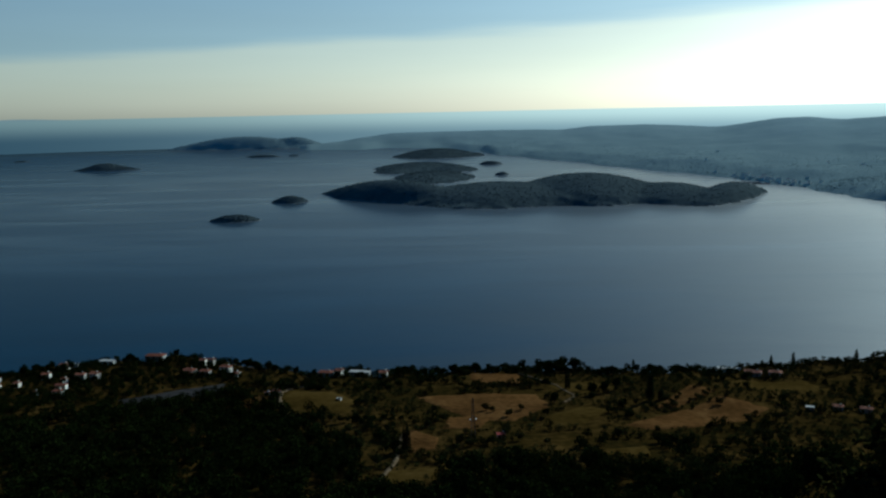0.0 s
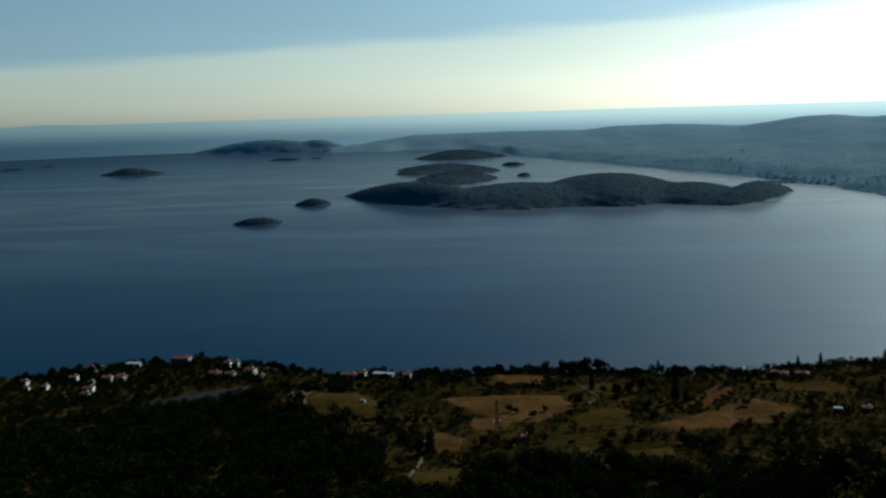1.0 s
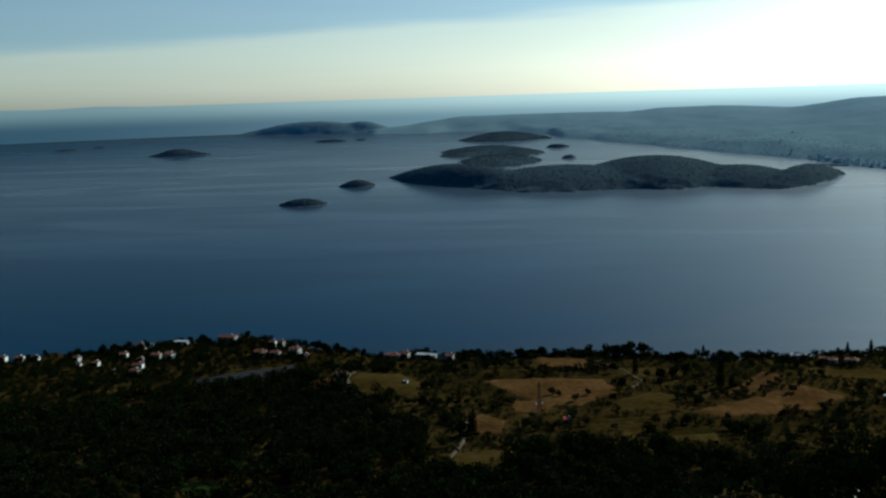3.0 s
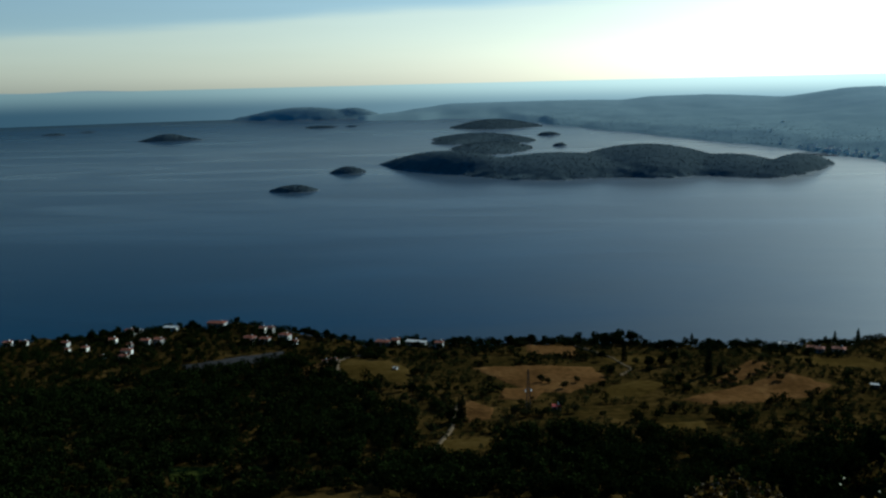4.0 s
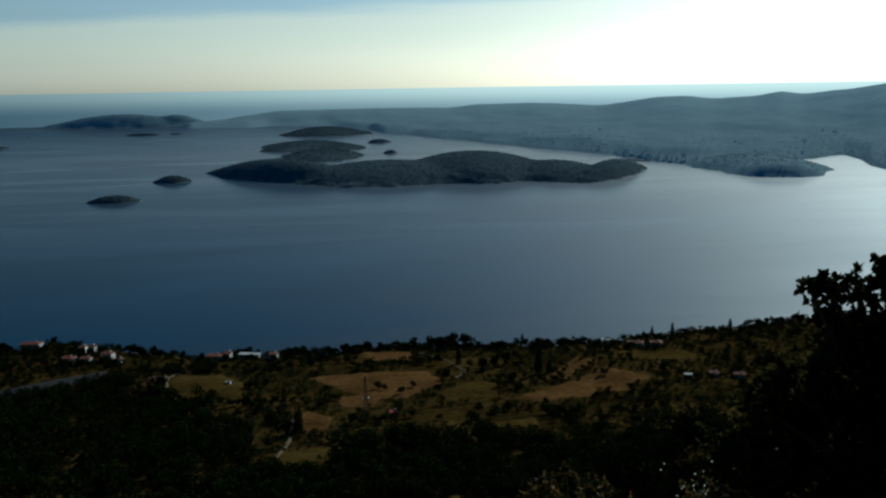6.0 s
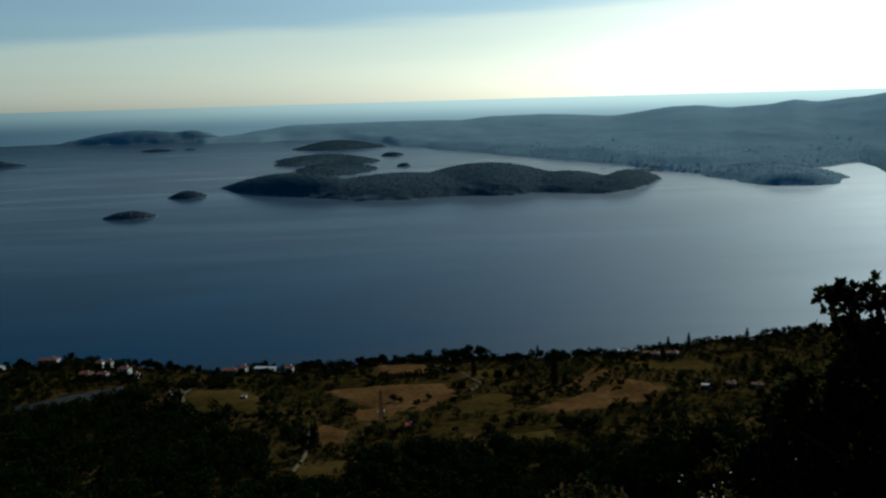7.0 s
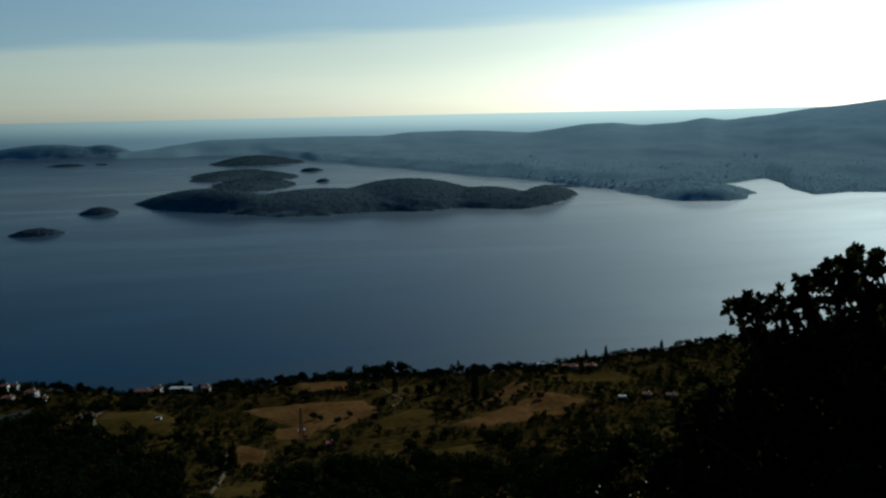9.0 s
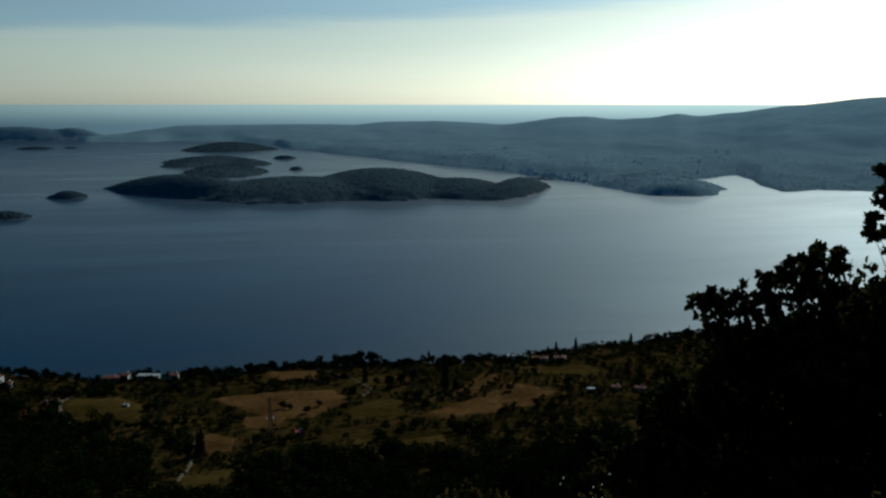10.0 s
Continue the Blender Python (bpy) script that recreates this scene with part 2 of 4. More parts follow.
# ---- building blocks ----
def mesh_object(name, verts, faces, mat, parent=None, label="", smooth=False):
    used = sorted({i for q in faces for i in q})
    slot = {i: k for k, i in enumerate(used)}
    me = bpy.data.meshes.new(name)
    me.from_pydata([tuple(verts[i]) for i in used], [], [[slot[i] for i in q] for q in faces])
    me.materials.append(mat)
    if smooth:
        me.polygons.foreach_set("use_smooth", [True] * len(me.polygons))
    me.update()
    ob = new(name, me)
    if parent is not None:
        ob.parent = parent
    if label:
        ob["label"] = label
    return ob


def part(name, bm, mat, parent=None, label="", smooth=False):
    me = bpy.data.meshes.new(name)
    bmesh.ops.recalc_face_normals(bm, faces=bm.faces)
    bm.to_mesh(me)
    bm.free()
    me.materials.append(mat)
    if smooth:
        me.polygons.foreach_set("use_smooth", [True] * len(me.polygons))
    ob = new(name, me)
    if parent is not None:
        ob.parent = parent
    if label:
        ob["label"] = label
    return ob


def add_box(bm, cx, cy, cz, sx, sy, sz, m=Matrix()):
    bmesh.ops.create_cube(bm, size=1.0, matrix=m @ Matrix.Translation((cx, cy, cz)) @ Matrix.Diagonal((sx, sy, sz, 1)))


def add_tube(bm, a, b, r0, r1, seg=6):
    a, b = Vector(a), Vector(b)
    turn = (b - a).to_track_quat("Z", "Y").to_matrix().to_4x4()
    bmesh.ops.create_cone(bm, cap_ends=True, segments=seg, radius1=r0, radius2=r1, depth=(b - a).length, matrix=Matrix.Translation((a + b) / 2) @ turn)


def tufts(rng, n, blobs, size, flat=0.0):
    """Corners of n small leaf tufts (quads), scattered in the shells of ellipsoid blobs (x, y, z, rx, ry, rz)."""
    blobs = np.array(blobs, float)
    w = blobs[:, 3] * blobs[:, 4] + blobs[:, 3] * blobs[:, 5]
    k = rng.choice(len(blobs), n, p=w / w.sum())
    d = rng.normal(size=(n, 3))
    d /= np.linalg.norm(d, axis=1)[:, None]
    rad = rng.uniform(0.55, 1.08, n) ** 0.6
    c = blobs[k, :3] + d * blobs[k, 3:] * rad[:, None]
    u = rng.normal(size=(n, 3))
    u[:, 2] *= 1 - flat
    u /= np.linalg.norm(u, axis=1)[:, None]
    v = np.cross(u, d + rng.normal(size=(n, 3)) * 0.5)
    v /= np.linalg.norm(v, axis=1)[:, None] + 1e-9
    s = size * rng.uniform(0.6, 1.3, n)[:, None]
    u, v = u * s, v * s * rng.uniform(0.45, 0.9, n)[:, None]
    return np.stack([c - u, c - 0.2 * u - v, c + u, c + 0.1 * u + v], 1).reshape(-1, 3)


def quads_object(name, corners, mat, parent=None, label=""):
    n = len(corners) // 4
    me = bpy.data.meshes.new(name)
    me.vertices.add(4 * n)
    me.vertices.foreach_set("co", np.ascontiguousarray(corners, dtype=np.float32).ravel())
    me.loops.add(4 * n)
    me.loops.foreach_set("vertex_index", np.arange(4 * n, dtype=np.int32))
    me.polygons.add(n)
    me.polygons.foreach_set("loop_start", np.arange(0, 4 * n, 4, dtype=np.int32))
    me.update(calc_edges=True)
    me.materials.append(mat)
    ob = new(name, me)
    if parent is not None:
        ob.parent = parent
    if label:
        ob["label"] = label
    return ob


def treetops(rng, centres, size):
    """Corners of one upright ragged tuft a tree for woods too far off to count."""
    n = len(centres)
    u = unit_rows(rng.normal(size=(n, 3)) * np.array((1, 1, 0.5)))
    v = unit_rows(np.cross(u, rng.normal(size=(n, 3))))
    s = size * rng.uniform(0.6, 1.4, n)[:, None]
    c = centres + np.array((0, 0, 0.25)) * size
    return np.stack([c - u * s, c - v * s * 0.8, c + u * s, c + v * s * 0.8], 1).reshape(-1, 3)


def unit_rows(v):
    return v / (np.linalg.norm(v, axis=1, keepdims=True) + 1e-9)


def smoothstep(a, b, x):
    k = max(0.0, min(1.0, (x - a) / (b - a)))
    return k * k * (3 - 2 * k)


# ---- the large structure: sea, near land, far coast, islands ----
ring = [(4900 * math.cos(a * math.tau / 160), 4900 * math.sin(a * math.tau / 160), 0.0) for a in range(160)]
sea = tagged(mesh_object("water", ring, [list(range(160))], SEA), "dark blue sea channel with faint wind streaks", "sea", kind="structure")
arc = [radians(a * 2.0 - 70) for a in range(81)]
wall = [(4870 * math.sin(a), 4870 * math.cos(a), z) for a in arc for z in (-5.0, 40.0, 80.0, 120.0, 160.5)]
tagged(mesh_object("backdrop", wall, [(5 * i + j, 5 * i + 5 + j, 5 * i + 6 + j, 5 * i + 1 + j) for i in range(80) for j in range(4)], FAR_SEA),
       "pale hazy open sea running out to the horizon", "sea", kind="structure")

COAST = ((-60, 680), (-30, 625), (-17, 612), (-12.5, 568), (-9, 538), (0, 529), (7, 540), (12, 532), (17, 545), (21, 570), (25, 596), (30, 628), (36, 680), (60, 760))


def ground(x, y):
    """Height of the near land over the sea: a steep hillside, a sloping bench, then the shore."""
    r = math.hypot(x, y)
    az = math.degrees(math.atan2(x, y))
    if abs(az) > 100:
        return 158.3 + 0.95 * r
    if r < 300:
        z = 30 + 128.3 * (1 - r / 300) ** 1.6
    else:
        p = 62.4 - 0.108 * r
        z = 4.0 + 4.0 * math.log1p(math.exp((p - 4.0) / 4.0))
    z += 5.0 * math.exp(-(((x - 135) / 38) ** 2 + ((y - 440) / 40) ** 2))
    z += 6.0 * math.exp(-(((x - 300) / 60) ** 2 + ((y - 560) / 90) ** 2))
    z += 1.0 * math.exp(-(((x + 215) / 60) ** 2 + ((y - 590) / 40) ** 2))
    z += 24.0 * math.exp(-(((x - 45) / 24) ** 2 + ((y - 88) / 30) ** 2))
    z += 2.5 * math.exp(-(((x + 70) / 30) ** 2 + ((y - 440) / 25) ** 2))
    z += 0.9 * math.sin(x / 17 + 1.3 * math.sin(y / 31)) * math.sin(y / 23) * min(1, r / 200)
    az0 = max(-59.9, min(59.9, az))
    for (a0, s0), (a1, s1) in zip(COAST, COAST[1:]):
        if a0 <= az0 <= a1:
            k = (az0 - a0) / (a1 - a0)
            s = s0 + (s1 - s0) * k * k * (3 - 2 * k)
    s += 5 * math.sin(az * 1.7) + 3 * math.sin(az * 4.3)
    d = s - r
    edge = z if d > 25 else z * max(0, d / 25) ** 0.6 if d > 0 else d * 0.15
    if abs(az) > 60:
        k = min(1, (abs(az) - 60) / 40)
        edge = edge * (1 - k) + (158.3 + 0.95 * r) * k
    return edge


def near_land():
    """Polar sheet from the lookout to below the shoreline, with the mountain behind."""
    radii = [0.0] + [1.5 * 1.13 ** i for i in range(44)] + [300 + 5 * i for i in range(101)]
    radii = sorted(set(r for r in radii if r < 800))
    steps = [a * 1.0 for a in range(-180, -45, 5)] + [-45 + 0.6 * a for a in range(150)] + [45 + 5 * a for a in range(27)]
    verts, faces = [], []
    for a in steps:
        for r in radii:
            x, y = r * math.sin(radians(a)), r * math.cos(radians(a))
            verts.append((x, y, max(ground(x, y), -6.0) - (0.02 if r == 0 else 0)))
    n = len(radii)
    for i in range(len(steps)):
        j = (i + 1) % len(steps)
        for k in range(n - 1):
            faces.append((i * n + k, j * n + k, j * n + k + 1, i * n + k + 1))
    return tagged(mesh_object("ground", verts, faces, SCRUB, smooth=True), "dark scrub-covered coastal slope falling to the sea", "hillside", kind="structure")


near_land()

FAR_COAST = ((-12, 5200), (-9.2, 4500), (-8.4, 4180), (-5, 4060), (-3.5, 4180), (0, 4000), (2.4, 3600), (3.7, 3270), (7.6, 2850), (11.1, 2518), (14.5, 2286),
             (17.9, 2110), (18.9, 2030), (20.5, 1925), (23.1, 1845), (25.2, 1920), (27.5, 1930), (29.3, 2020), (31.3, 2160), (32.2, 2050), (32.9, 1880), (34.2, 1770), (36, 1840), (39.7, 1850), (50, 1750), (62, 1700))
RIDGE = ((-12, 6), (-8.4, 9), (-6.5, 22), (-5, 40), (-3, 59), (2.6, 64), (7.6, 60), (9.7, 77), (12.8, 81), (17, 68), (20.9, 106), (22.2, 109), (24, 98), (26.1, 106), (27.8, 124), (29, 115), (31.1, 130), (34.3, 158), (38.8, 188), (45, 215), (62, 250))


def along(table, a):
    for (a0, s0), (a1, s1) in zip(table, table[1:]):
        if a0 <= a <= a1:
            k = (a - a0) / (a1 - a0)
            return s0 + (s1 - s0) * (0.5 * k + 0.5 * k * k * (3 - 2 * k))
    return table[-1][1]


def far_coast_height(x, y):
    r, a = math.hypot(x, y), math.degrees(math.atan2(x, y))
    s = along(FAR_COAST, a) + 14 * noise.noise((a * 0.9, 3.1, 0.0)) + 7 * noise.noise((a * 3.1, 1.7, 0.0))
    d = r - s
    top = 4650 - 950 * smoothstep(5, 36, a)
    h = min(d * 0.16, 5 + d * 0.02)
    if d > 0:
        rise = smoothstep(0.25, 1.0, d / max(top - s, 60.0))
        low = 18 + 10 * noise.noise((x / 260, y / 260, 0.4)) + 7 * noise.noise((x / 90, y / 90, 2.0))
        h = min(d * 0.16, low * smoothstep(0, 260, d) + 4)
        h = h * (1 - rise) + along(RIDGE, a) * rise
        h += (7 * noise.noise((x / 330, y / 330, 5.0)) + 1.6 * noise.noise((x / 70, y / 70, 7.0))) * smoothstep(0.05, 0.4, d / 2000) * (1 - 0.75 * smoothstep(0.8, 1.0, rise))
        h += 1.2 * abs(noise.noise((x / 11, y / 11, 1.0))) * smoothstep(0, 60, d)
        if r > top:
            h -= (r - top) * 0.06
    # the wooded cape that closes the bay
    u, v = (x - 790) * 0.80 + (y - 1510) * -0.60, (x - 790) * 0.60 + (y - 1510) * 0.80
    bumps = 3.0 * noise.noise((x / 45, y / 45, 0.0)) + 2.2 * noise.noise((x / 14, y / 14, 4.0))
    cape = 22 * (1 - (u / 84) ** 2 - (v / 78) ** 2) + bumps
    neck = 20 * (1 - ((x - 825) / 125) ** 2 - ((y - 1660) / 175) ** 2) + bumps
    east = -9 + smoothstep(10, 420, d) * 42 * (1 - ((x - 1420) / 430) ** 2 - ((y - 1800) / 340) ** 2) + 5 * noise.noise((x / 90, y / 90, 2.5)) + 1.5 * noise.noise((x / 13, y / 13, 9.0))
    head = 3.0 * math.log(math.exp(max(cape, -30) / 3.0) + math.exp(max(neck, -30) / 3.0))
    return max(h, head, east)


def far_coast():
    azs = [-11 + 0.2 * i for i in range(346)]
    radii = [1380 * 1.0125 ** i for i in range(101)]
    verts = [(r * math.sin(radians(a)), r * math.cos(radians(a))) for a in azs for r in radii]
    hs = [max(-4.0, far_coast_height(x, y)) for x, y in verts]
    n, faces = len(radii), []
    for i in range(len(azs) - 1):
        for k in range(n - 1):
            q = (i * n + k, (i + 1) * n + k, (i + 1) * n + k + 1, i * n + k + 1)
            if max(hs[j] for j in q) > -3.9:
                faces.append(q)
    ob = mesh_object("far_coast", [(x, y, h) for (x, y), h in zip(verts, hs)], faces, HAZED_SCRUB, smooth=True)
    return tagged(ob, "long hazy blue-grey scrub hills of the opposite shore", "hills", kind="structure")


far_coast()


def island(label, mounds, step, mat, rough=1.0, grain=9.0, peak=1.3):
    """One island: smooth union of elliptical mounds (x, y, length, breadth, turn, height), with a bumpy canopy and a low rock shore."""
    x0, x1 = min(m[0] - max(m[2:4]) for m in mounds) - 10, max(m[0] + max(m[2:4]) for m in mounds) + 10
    y0, y1 = min(m[1] - max(m[2:4]) for m in mounds) - 10, max(m[1] + max(m[2:4]) for m in mounds) + 10
    nx, ny = int((x1 - x0) / step) + 2, int((y1 - y0) / step) + 2

    def height(x, y):
        total = -30.0
        for mx, my, a, b, turn, h in mounds:
            c, s = math.cos(radians(turn)), math.sin(radians(turn))
            u, v = ((x - mx) * c + (y - my) * s) / a, (-(x - mx) * s + (y - my) * c) / b
            q = 1 - u * u - v * v
            wob = 0.16 * noise.noise((x / 60 + mx, y / 60, 0.0)) + 0.10 * noise.noise((x / 22, y / 22 + my, 3.0))
            q += wob * max(0.0, 1.0 - max(0.0, q) * 1.6)
            q = max(h * (q ** peak if q > 0 else q), -30.0)
            total = 2.5 * math.log(math.exp(total / 2.5) + math.exp(q / 2.5))
        base = total
        if total > 1.0:
            k = min(1.0, (total - 1.0) / 2.5)
            total += k * rough * (0.5 + noise.noise((x / grain, y / grain, 1.0)) + 0.6 * noise.noise((x / grain * 2.3, y / grain * 2.3, 6.0)))
        return max(-1.5, total), base

    both = [[height(x0 + i * step, y0 + j * step) for j in range(ny)] for i in range(nx)]
    hs = [[b[0] for b in row] for row in both]
    low = [b[1] for row in both for b in row]
    verts = [(x0 + i * step, y0 + j * step, hs[i][j]) for i in range(nx) for j in range(ny)]
    faces = [(i * ny + j, (i + 1) * ny + j, (i + 1) * ny + j + 1, i * ny + j + 1) for i in range(nx - 1) for j in range(ny - 1)
             if max(hs[i][j], hs[i + 1][j], hs[i + 1][j + 1], hs[i][j + 1]) > -1.4]
    land = [q for q in faces if sum(low[i] for i in q) > 3.0]
    rim = [q for q in faces if sum(low[i] for i in q) <= 3.0]
    top = tagged(new("island"), label, "island", "islands in the channel")
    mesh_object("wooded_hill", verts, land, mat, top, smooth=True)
    mesh_object("rock_shore", verts, rim, SHORE_ROCK, top, "pale limestone shore rocks", smooth=True)
    r2 = np.random.default_rng(len(verts))
    far = math.hypot(mounds[0][0], mounds[0][1])
    size = 0.7 + far / 6000
    n = int(min(9000, len(land) * step * step / (size * size * 4.0)))
    pick = r2.integers(len(land), size=n)
    pts = np.array([verts[land[k][0]] for k in pick]) * 0.5 + np.array([verts[land[k][2]] for k in pick]) * 0.5
    pts[:, :2] += r2.uniform(-0.5, 0.5, (n, 2)) * step
    tops = quads_object("canopy", treetops(r2, pts, size), mat if mat is HAZED_ISLE else HAZED_CANOPY, top, "ragged pine canopy")
    tops["kind"] = "stuff"
    return top


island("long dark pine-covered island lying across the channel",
       [(-82, 1695, 212, 80, -46, 33), (105, 1640, 190, 172, 0, 30), (272, 1680, 165, 210, 0, 40), (410, 1600, 105, 155, 0, 25), (506, 1572, 165, 46, 54, 26)], 4.0, HAZED_WOOD, 0.8, 7.0, 1.0)
island("dark wooded island behind the long one", [(-55, 2600, 145, 200, 10, 16), (35, 2490, 70, 110, 0, 11), (-125, 2450, 64, 90, 0, 9), (-18, 2210, 105, 205, 0, 14)], 6.0, HAZED_WOOD)
island("low wooded island near the opposite shore", [(-15, 3330, 165, 230, -8, 26), (80, 3300, 80, 110, 0, 13)], 7.0, HAZED_WOOD)
island("far long green island beyond the spit", [(-985, 4520, 400, 150, -3, 58), (-740, 4520, 180, 110, 0, 51)], 12.0, HAZED_ISLE)
island("flat rocky islet far out in open water", [(-700, 3520, 75, 26, 6, 8)], 4.0, HAZED_WOOD, 1.0)
island("flat rocky islet far out in open water", [(-585, 3555, 28, 14, 0, 4)], 3.0, HAZED_WOOD, 0.6)
island("dark wooded islet alone in open water", [(-1068, 2850, 78, 60, 15, 20), (-1056, 2835, 112, 45, 5, 12)], 4.0, HAZED_WOOD, 1.5)
island("low faint islet at the far side of the water", [(-1705, 3350, 52, 35, 10, 6)], 4.0, HAZED_WOOD, 0.8)
island("low faint islet at the far side of the water", [(-1650, 3530, 36, 22, 10, 4)], 4.0, HAZED_WOOD, 0.6)
island("small dark wooded islet with a pale rock rim", [(-283, 1660, 37, 30, 5, 10.5)], 2.0, HAZED_WOOD, 1.3, 6.0)
island("small dark wooded islet with a pale rock rim", [(-322, 1375, 42, 28, 5, 8.5)], 2.0, HAZED_WOOD, 1.3, 6.0)
island("tiny tree-covered islet in the sheltered sound", [(150, 2730, 38, 34, 0, 9)], 3.0, HAZED_WOOD, 1.3)
island("tiny tree-covered islet in the sheltered sound", [(153, 2260, 20, 24, 0, 7)], 2.5, HAZED_WOOD, 1.3)

# low woods along the opposite shore
r3 = np.random.default_rng(3)
woods = []
while len(woods) < 24000:
    a = r3.uniform(2, 42)
    r = along(FAR_COAST, a) - 360 + (360 + 900 * r3.uniform() ** 2.2) * r3.uniform() ** 0.35
    x, y = r * math.sin(radians(a)), r * math.cos(radians(a))
    h = far_coast_height(x, y)
    if h > 1.5:
        woods.append((x, y, h))
for i in range(1500):
    x, y = 799 + r3.uniform(-110, 130), 1507 + r3.uniform(-110, 190)
    h = far_coast_height(x, y)
    if 0.6 < h < 60:
        woods.append((x, y, h))
tagged(quads_object("far_woods", treetops(r3, np.array(woods), 0.95), HAZED_COAST), "hazy scrub woods along the opposite shore", "woods", kind="stuff")

# faint mountains on the horizon, a strip glowing in the haze's colour
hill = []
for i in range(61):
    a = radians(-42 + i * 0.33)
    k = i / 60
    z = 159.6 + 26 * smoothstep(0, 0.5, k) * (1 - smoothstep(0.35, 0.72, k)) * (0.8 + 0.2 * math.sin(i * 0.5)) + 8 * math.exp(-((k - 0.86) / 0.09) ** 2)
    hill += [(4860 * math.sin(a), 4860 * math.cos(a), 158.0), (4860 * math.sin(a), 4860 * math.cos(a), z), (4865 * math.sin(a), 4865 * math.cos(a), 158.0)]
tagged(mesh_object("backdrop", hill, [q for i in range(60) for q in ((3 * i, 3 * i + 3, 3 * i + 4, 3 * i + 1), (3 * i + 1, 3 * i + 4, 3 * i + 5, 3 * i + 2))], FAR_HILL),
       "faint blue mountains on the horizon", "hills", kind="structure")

# ---- fields, tracks ----
def inside(poly, x, y):
    hit, j = False, len(poly) - 1
    for i in range(len(poly)):
        (xi, yi), (xj, yj) = poly[i], poly[j]
        if (yi > y) != (yj > y) and x < (xj - xi) * (y - yi) / (yj - yi) + xi:
            hit = not hit
        j = i
    return hit


FIELDS = [
    ("grey stony fallow strip behind the shore houses", STONY, [(-177, 464), (-151, 484), (-126, 497), (-123, 478), (-145, 463), (-168, 449)]),
    ("low pale stony patch in dark woodland", STONY, [(-196, 328), (-186, 330), (-174, 323), (-182, 320)]),
    ("reddish earth plot beside a gravel track", EARTH, [(-106, 441), (-92, 460), (-89, 456), (-88, 438), (-99, 423)]),
    ("green-brown fallow field beside a gravel track", MEADOW, [(-86, 465), (-60, 460), (-45, 433), (-46, 406), (-75, 410), (-87, 439)]),
    ("brown ploughed field below the shore trees", EARTH, [(13, 503), (42, 496), (43, 473), (14, 471)]),
    ("large brown vineyard field on the bench", EARTH, [(-17, 443), (19, 449), (48, 448), (52, 415), (30, 392), (12, 396), (1, 413)]),
    ("reddish earth strip under the vineyard", EARTH, [(0, 400), (22, 404), (14, 376), (-2, 377)]),
    ("small bare earth plot beside a track", EARTH, [(-16, 376), (-3, 363), (-4, 347), (-16, 341), (-19, 356)]),
    ("dry grass terrace at the foot of the slope", MEADOW, [(-25, 318), (0, 324), (3, 312), (-14, 300), (-27, 299)]),
    ("pale ochre field on a gentle knoll", EARTH, [(78, 378), (106, 402), (137, 426), (156, 408), (138, 390), (107, 374), (86, 370)]),
    ("terraced earth plot with rows of shrubs", EARTH, [(97, 408), (128, 447), (138, 434), (110, 409)]),
    ("small dry clearing among dark shrubs", MEADOW, [(62, 339), (81, 346), (80, 333), (60, 328)]),
    ("small grassy clearing in dark woodland", GRASS, [(-119, 291), (-101, 289), (-95, 277), (-113, 275)]),
    ("olive-brown meadow between hedges", MEADOW, [(48, 400), (66, 415), (80, 405), (60, 380), (40, 376)]),
    ("dry grass slope among scattered shrubs", MEADOW, [(52, 470), (80, 480), (92, 455), (64, 440)]),
    ("brown strip field beside the shore houses", MEADOW, [(150, 470), (200, 480), (205, 450), (160, 445)]),
]


def field(label, mat, poly):
    """A sheet of bare soil laid over the slope, thinned to nothing at an uneven rim."""
    cx, cy = sum(p[0] for p in poly) / len(poly), sum(p[1] for p in poly) / len(poly)
    rim = []
    for (xa, ya), (xb, yb) in zip(poly, poly[1:] + poly[:1]):
        n = max(3, int(math.hypot(xb - xa, yb - ya) / 2.5))
        for i in range(n):
            x, y = xa + (xb - xa) * i / n, ya + (yb - ya) * i / n
            w = 1 + 0.09 * noise.noise((x / 7, y / 7, 2.0)) + 0.05 * noise.noise((x / 2.5, y / 2.5, 5.0))
            rim.append((cx + (x - cx) * w, cy + (y - cy) * w))
    rings, n = 9, len(rim)
    verts, faces = [], []
    for k in range(rings + 1):
        f = k / rings
        for x, y in rim:
            px, py = cx + (x - cx) * f, cy + (y - cy) * f
            furrow = 0.12 * math.sin((px * 0.8 + py * 0.6) * 2.2) if mat is EARTH else 0.0
            verts.append((px, py, ground(px, py) + (0.45 + furrow if k < rings else -0.3)))
    for k in range(rings):
        for i in range(n):
            faces.append((k * n + i, k * n + (i + 1) % n, (k + 1) * n + (i + 1) % n, (k + 1) * n + i))
    return tagged(mesh_object("field", verts, faces, mat, smooth=True), label, "field", kind="structure")


for f in FIELDS:
    field(*f)


